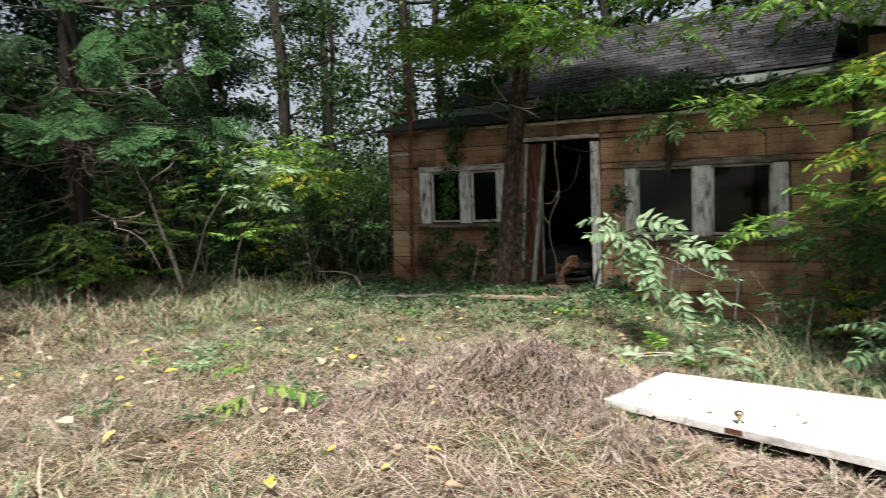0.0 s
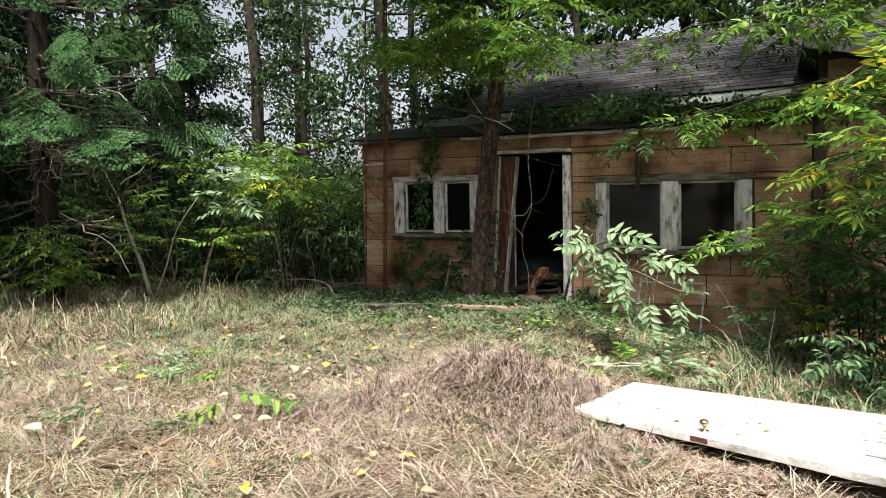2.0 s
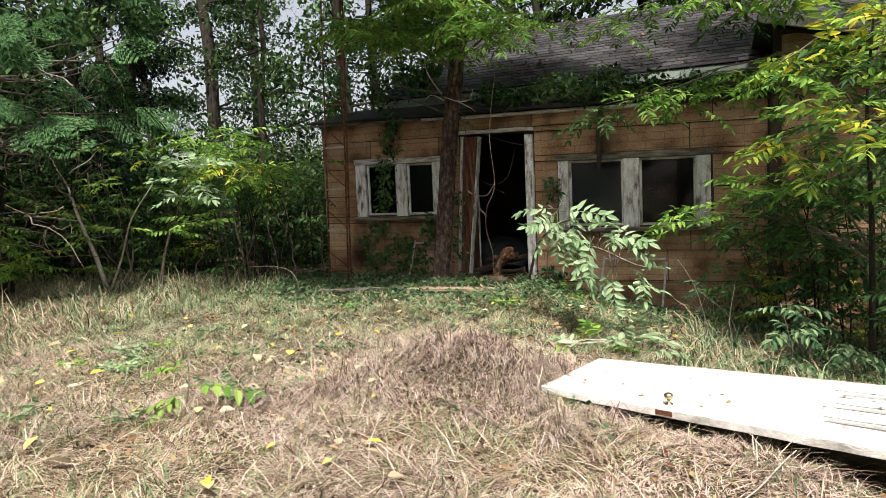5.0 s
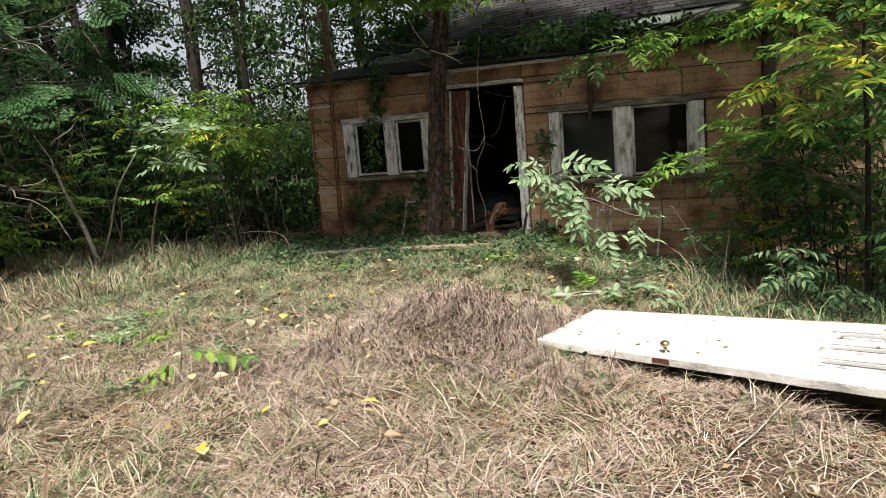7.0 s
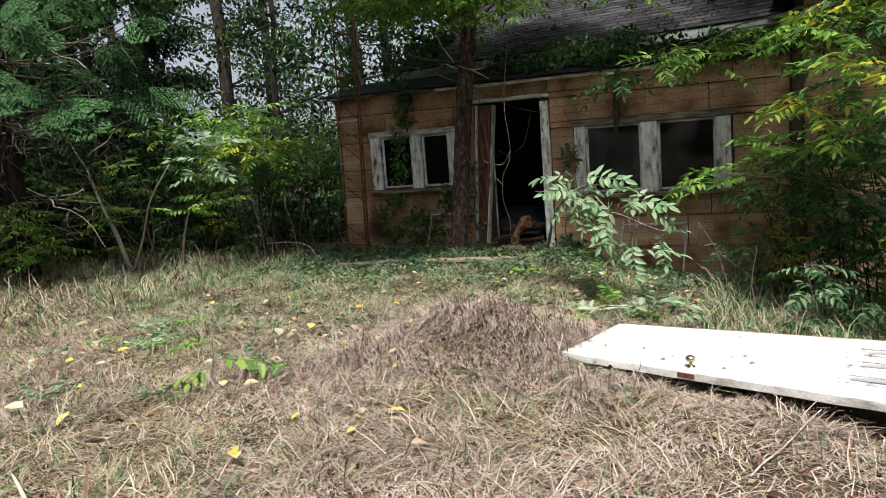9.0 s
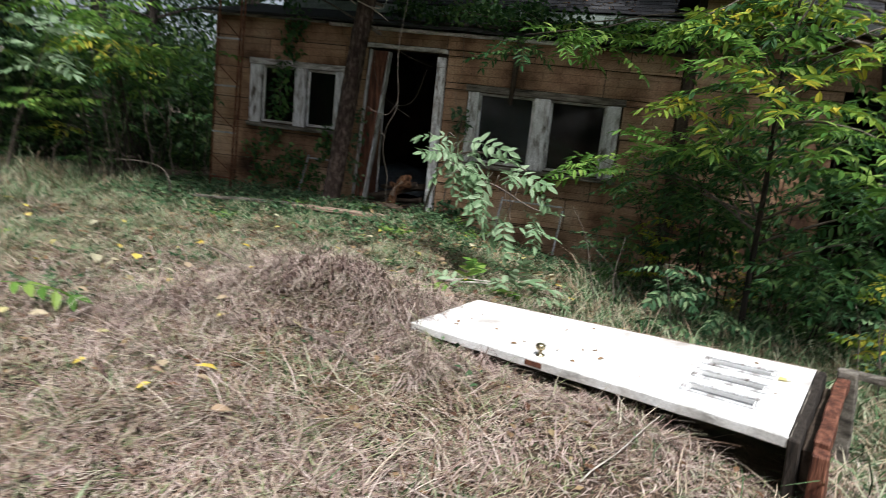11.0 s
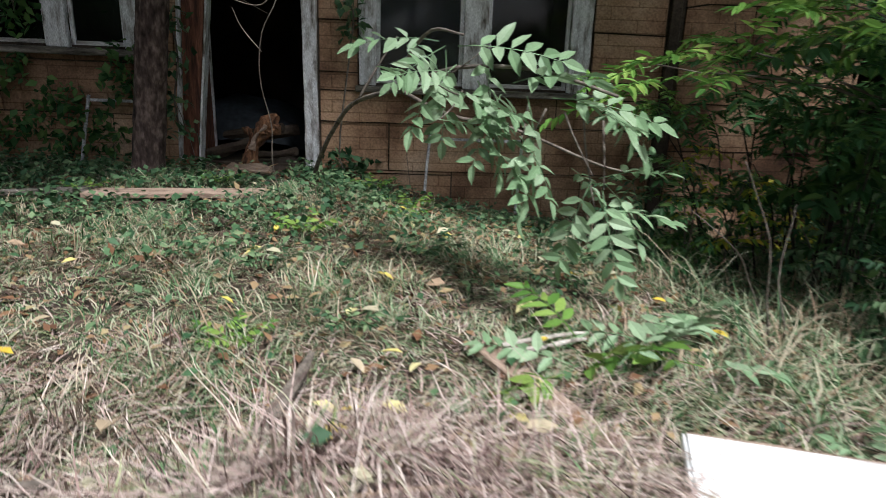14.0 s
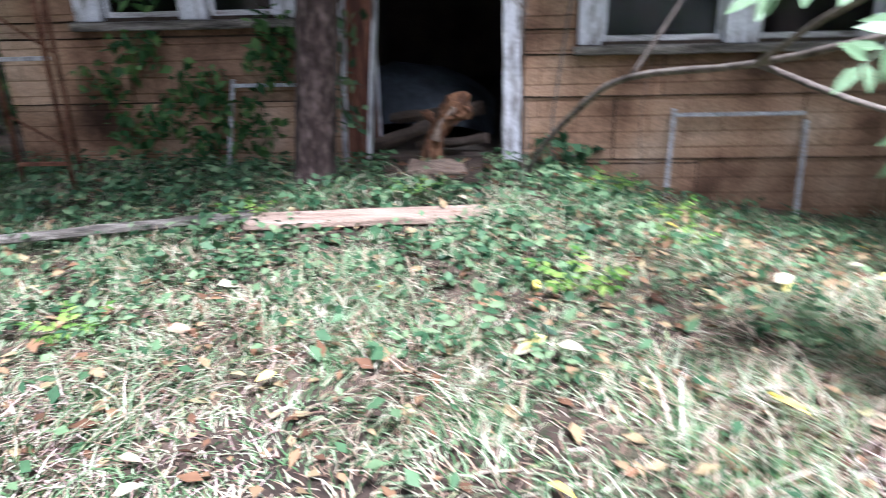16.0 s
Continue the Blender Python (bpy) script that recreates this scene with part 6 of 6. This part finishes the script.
X, Y = scatter(30000, -9.5, 9.5, -13.5, -6.8, 19, lambda x, y: 0.7 * patch(x, y, 1.1))
blades("green_grass", X, Y, 0.2, 0.012, 0.4, GRASS, "green grass in the open clearing", 20, 0.5)
# dry grass drawn up along the lower edge of the white door
g = np.random.default_rng(61)
u, v2 = g.uniform(-0.1, 1.7, 5200), -0.03 - np.abs(g.normal(0, 0.12, 5200))
end = g.random(5200) < 0.25
u, v2 = np.where(end, -0.04 - np.abs(g.normal(0, 0.08, 5200)), u), np.where(end, g.uniform(-0.1, 0.7, 5200), v2)
blades("dead_grass", 1.46 + 0.911 * u + 0.34 * v2, -4.75 - 0.413 * u + 0.92 * v2, 0.13, 0.0055, 0.6, PURPLESTRAW, "dead grass drawn up against the white door", 62, 0.5)


def strewn(name, X, Y, size, width, material, label, seed, lift=0.03, tilt=0.5, category="leaves"):
    g = np.random.default_rng(seed)
    n = len(X)
    D = np.stack([g.normal(size=n), g.normal(size=n), g.normal(0, tilt, n)], 1)
    T = np.stack([X, Y, ground_z(X, Y) + lift * g.uniform(0.2, 1.6, n)], 1)
    tv, tf = small_leaf(width)
    ob = link_tris(name, *stamp(tv, tf, basis(D, roll=g.normal(0, tilt, n)), T, size * g.uniform(0.5, 1.4, n)), material)
    return tagged(ob, label, category, kind="stuff")


X, Y = scatter(16000, -3.6, 2.9, -2.5, -0.1, 21, lambda x, y: np.clip((y + 2.3) / 1.2, 0, 1) * np.where(x < 0.4, 1.0, 0.3) * np.clip(patch(x, y, 2.2) + 0.35, 0, 1) * clear(x, y))
strewn("ground_ivy", X, Y, 0.05, 0.75, IVY, "low ivy-like ground cover before the house", 22, 0.06, 0.5)
X, Y = scatter(26000, -3.5, 4.0, -5.4, -0.3, 23, lambda x, y: np.where(under_door(x, y), 0, np.clip(patch(x, y, 2.9) - 0.3, 0, 1)) * np.clip((y + 3.6) / 2.2, 0.12, 0.8) * clear(x, y))
strewn("weeds", X, Y, 0.05, 0.6, IVY, "broad-leaved weeds among the grass", 24, 0.07, 0.4)
X, Y = scatter(17000, -3.0, 3.4, -6.4, -0.2, 25, lambda x, y: np.where(under_door(x, y), 0, np.exp(-((x - 1.4) / 0.9) ** 2 - ((y + 1.2) / 0.7) ** 2) + 0.13 * np.where(y > -3.6, 1.8, 0.8)))
strewn("leaf_litter", X, Y, 0.06, 0.55, LITTER, "fallen brown and tan leaves on the ground", 26, 0.025, 0.3)
X, Y = scatter(2600, -2.4, 4.6, 1.3, 4.3, 27, lambda x, y: np.clip(patch(x, y, 1.5), 0.1, 1))
g = np.random.default_rng(28)
D = np.stack([g.normal(size=len(X)), g.normal(size=len(X)), g.normal(0, 0.2, len(X))], 1)
T = np.stack([X, Y, EAVE_Z + (Y - EAVE_Y) * math.tan(pitch) + 0.03], 1)
tagged(link_tris("roof_leaves", *stamp(*small_leaf(0.5), basis(D), T, 0.08 * g.uniform(0.6, 1.3, len(X))), LITTER), "fallen tan leaves lying on the dark roof", "leaves", kind="stuff")

# single bright leaves that can be told apart
rs = random.Random(9)
meshes = []
for i, m in enumerate((YELLOWLEAF, PALELEAF)):
    V, F = leaflet(0.62, 0.16, 0.15)
    me = bpy.data.meshes.new("fallen_leaf")
    me.from_pydata(V.tolist(), [], F.tolist())
    me.materials.append(m)
    meshes.append(me)
for i in range(170):
    x, y = (rs.uniform(-4.0, 1.4), rs.uniform(-6.2, -3.2)) if i % 3 else (rs.uniform(-1.2, 3.0), rs.uniform(-3.6, -0.9))
    if under_door(np.array(x), np.array(y)):
        continue
    yel = i % 5 in (0, 2)
    ob = new("fallen_leaf", meshes[0 if yel else 1])
    ob.matrix_world = pose(x, y, float(ground_z(x, y)) + 0.055, rs.uniform(-25, 25), rs.uniform(-25, 25), rs.uniform(0, 360)) @ Matrix.Scale(rs.uniform(0.05, 0.105), 4)
    tagged(ob, "bright yellow fallen leaf on the grass" if yel else "pale dry fallen leaf on the grass", "leaf", "fallen leaves in the clearing")
for x, y, size, kind in ((-1.1, -6.38, 0.13, 0), (-1.43, -6.45, 0.15, 1), (-0.77, -6.57, 0.15, 1), (-0.86, -6.35, 0.12, 1), (-4.5, -3.33, 0.15, 0), (-1.0, -4.6, 0.14, 1), (-0.73, -4.52, 0.12, 0), (0.34, -6.55, 0.11, 0), (-2.56, -5.15, 0.12, 1),
                         (-3.1, -4.1, 0.14, 0), (-1.95, -5.4, 0.11, 0), (0.3, -6.53, 0.1, 0), (0.7, -5.98, 0.08, 1), (1.1, -6.2, 0.09, 1), (1.42, -6.67, 0.08, 1), (0.14, -2.35, 0.1, 0), (0.62, -3.85, 0.1, 0), (0.77, -4.3, 0.1, 0), (0.17, -2.4, 0.09, 1), (1.45, -2.95, 0.1, 0), (-2.2, -4.9, 0.13, 1), (-3.4, -4.6, 0.15, 1), (-2.9, -4.9, 0.13, 0)):
    ob = new("fallen_leaf", meshes[kind])
    ob.matrix_world = pose(x, y, float(ground_z(x, y)) + 0.075, rs.uniform(-18, 18), rs.uniform(-18, 18), rs.uniform(0, 360)) @ Matrix.Scale(size, 4)
    tagged(ob, "pale dry fallen leaf on the grass" if kind else "bright yellow fallen leaf on the grass", "leaf", "fallen leaves in the clearing")
ob = new("fallen_leaf", meshes[0])
ob.matrix_world = Matrix.Translation(lie((1.9, 0.53, 0.008))) @ pose(0, 0, 0, 0, 0, 20) @ Matrix.Scale(0.09, 4)
tagged(ob, "yellow fallen leaf lying on the white door", "leaf", "fallen leaves in the clearing")
# wilted cut stems with pale leaves beside the mound
for i in range(11):
    x, y = 1.72 + rs.uniform(-0.3, 0.28), -3.66 + rs.uniform(-0.3, 0.38)
    e = plant("cut_stem", "wilted leafy cut stem lying on the grass", "cut stem", None)
    tagged(e, group="cut stems by the mound")
    z = float(ground_z(x, y)) + 0.09
    d = Vector((rs.uniform(-1, 1), rs.uniform(-0.6, 0.6), 0.12))
    add_frond(e, "broad", PALEGREEN if i % 3 else AILANTHUS, (x, y, z), d, rs.uniform(0.3, 0.42), rs.uniform(-0.4, 0.4), i)
for i, (x, y) in enumerate(((2.35, -4.05), (-0.75, -5.25), (-1.9, -5.1), (-2.5, -4.6), (0.3, -1.9), (-0.1, -2.3), (1.0, -2.2), (-1.6, -6.2), (0.6, -0.5), (0.25, -0.55), (-2.75, -1.0), (1.55, -0.7), (0.9, -0.8), *((rs.uniform(-2.6, 2.4), rs.uniform(-3.4, -0.7)) for k in range(20)), *((rs.uniform(-3.6, 0.0), rs.uniform(-6.2, -3.6)) for k in range(12)))):
    e = plant("weed", "small broad-leaved weed in the grass", "weed", None)
    tagged(e, group="weeds in the clearing")
    z = float(ground_z(x, y))
    for k in range(5):
        a = k * 1.26 + i
        add_frond(e, "short", PALEGREEN if i in (0, 2, 3) else IVY if i % 4 else AILANTHUS, (x, y, z + 0.02), (math.cos(a), math.sin(a), 0.7), 0.2 if i < 13 else 0.15, 0, k)
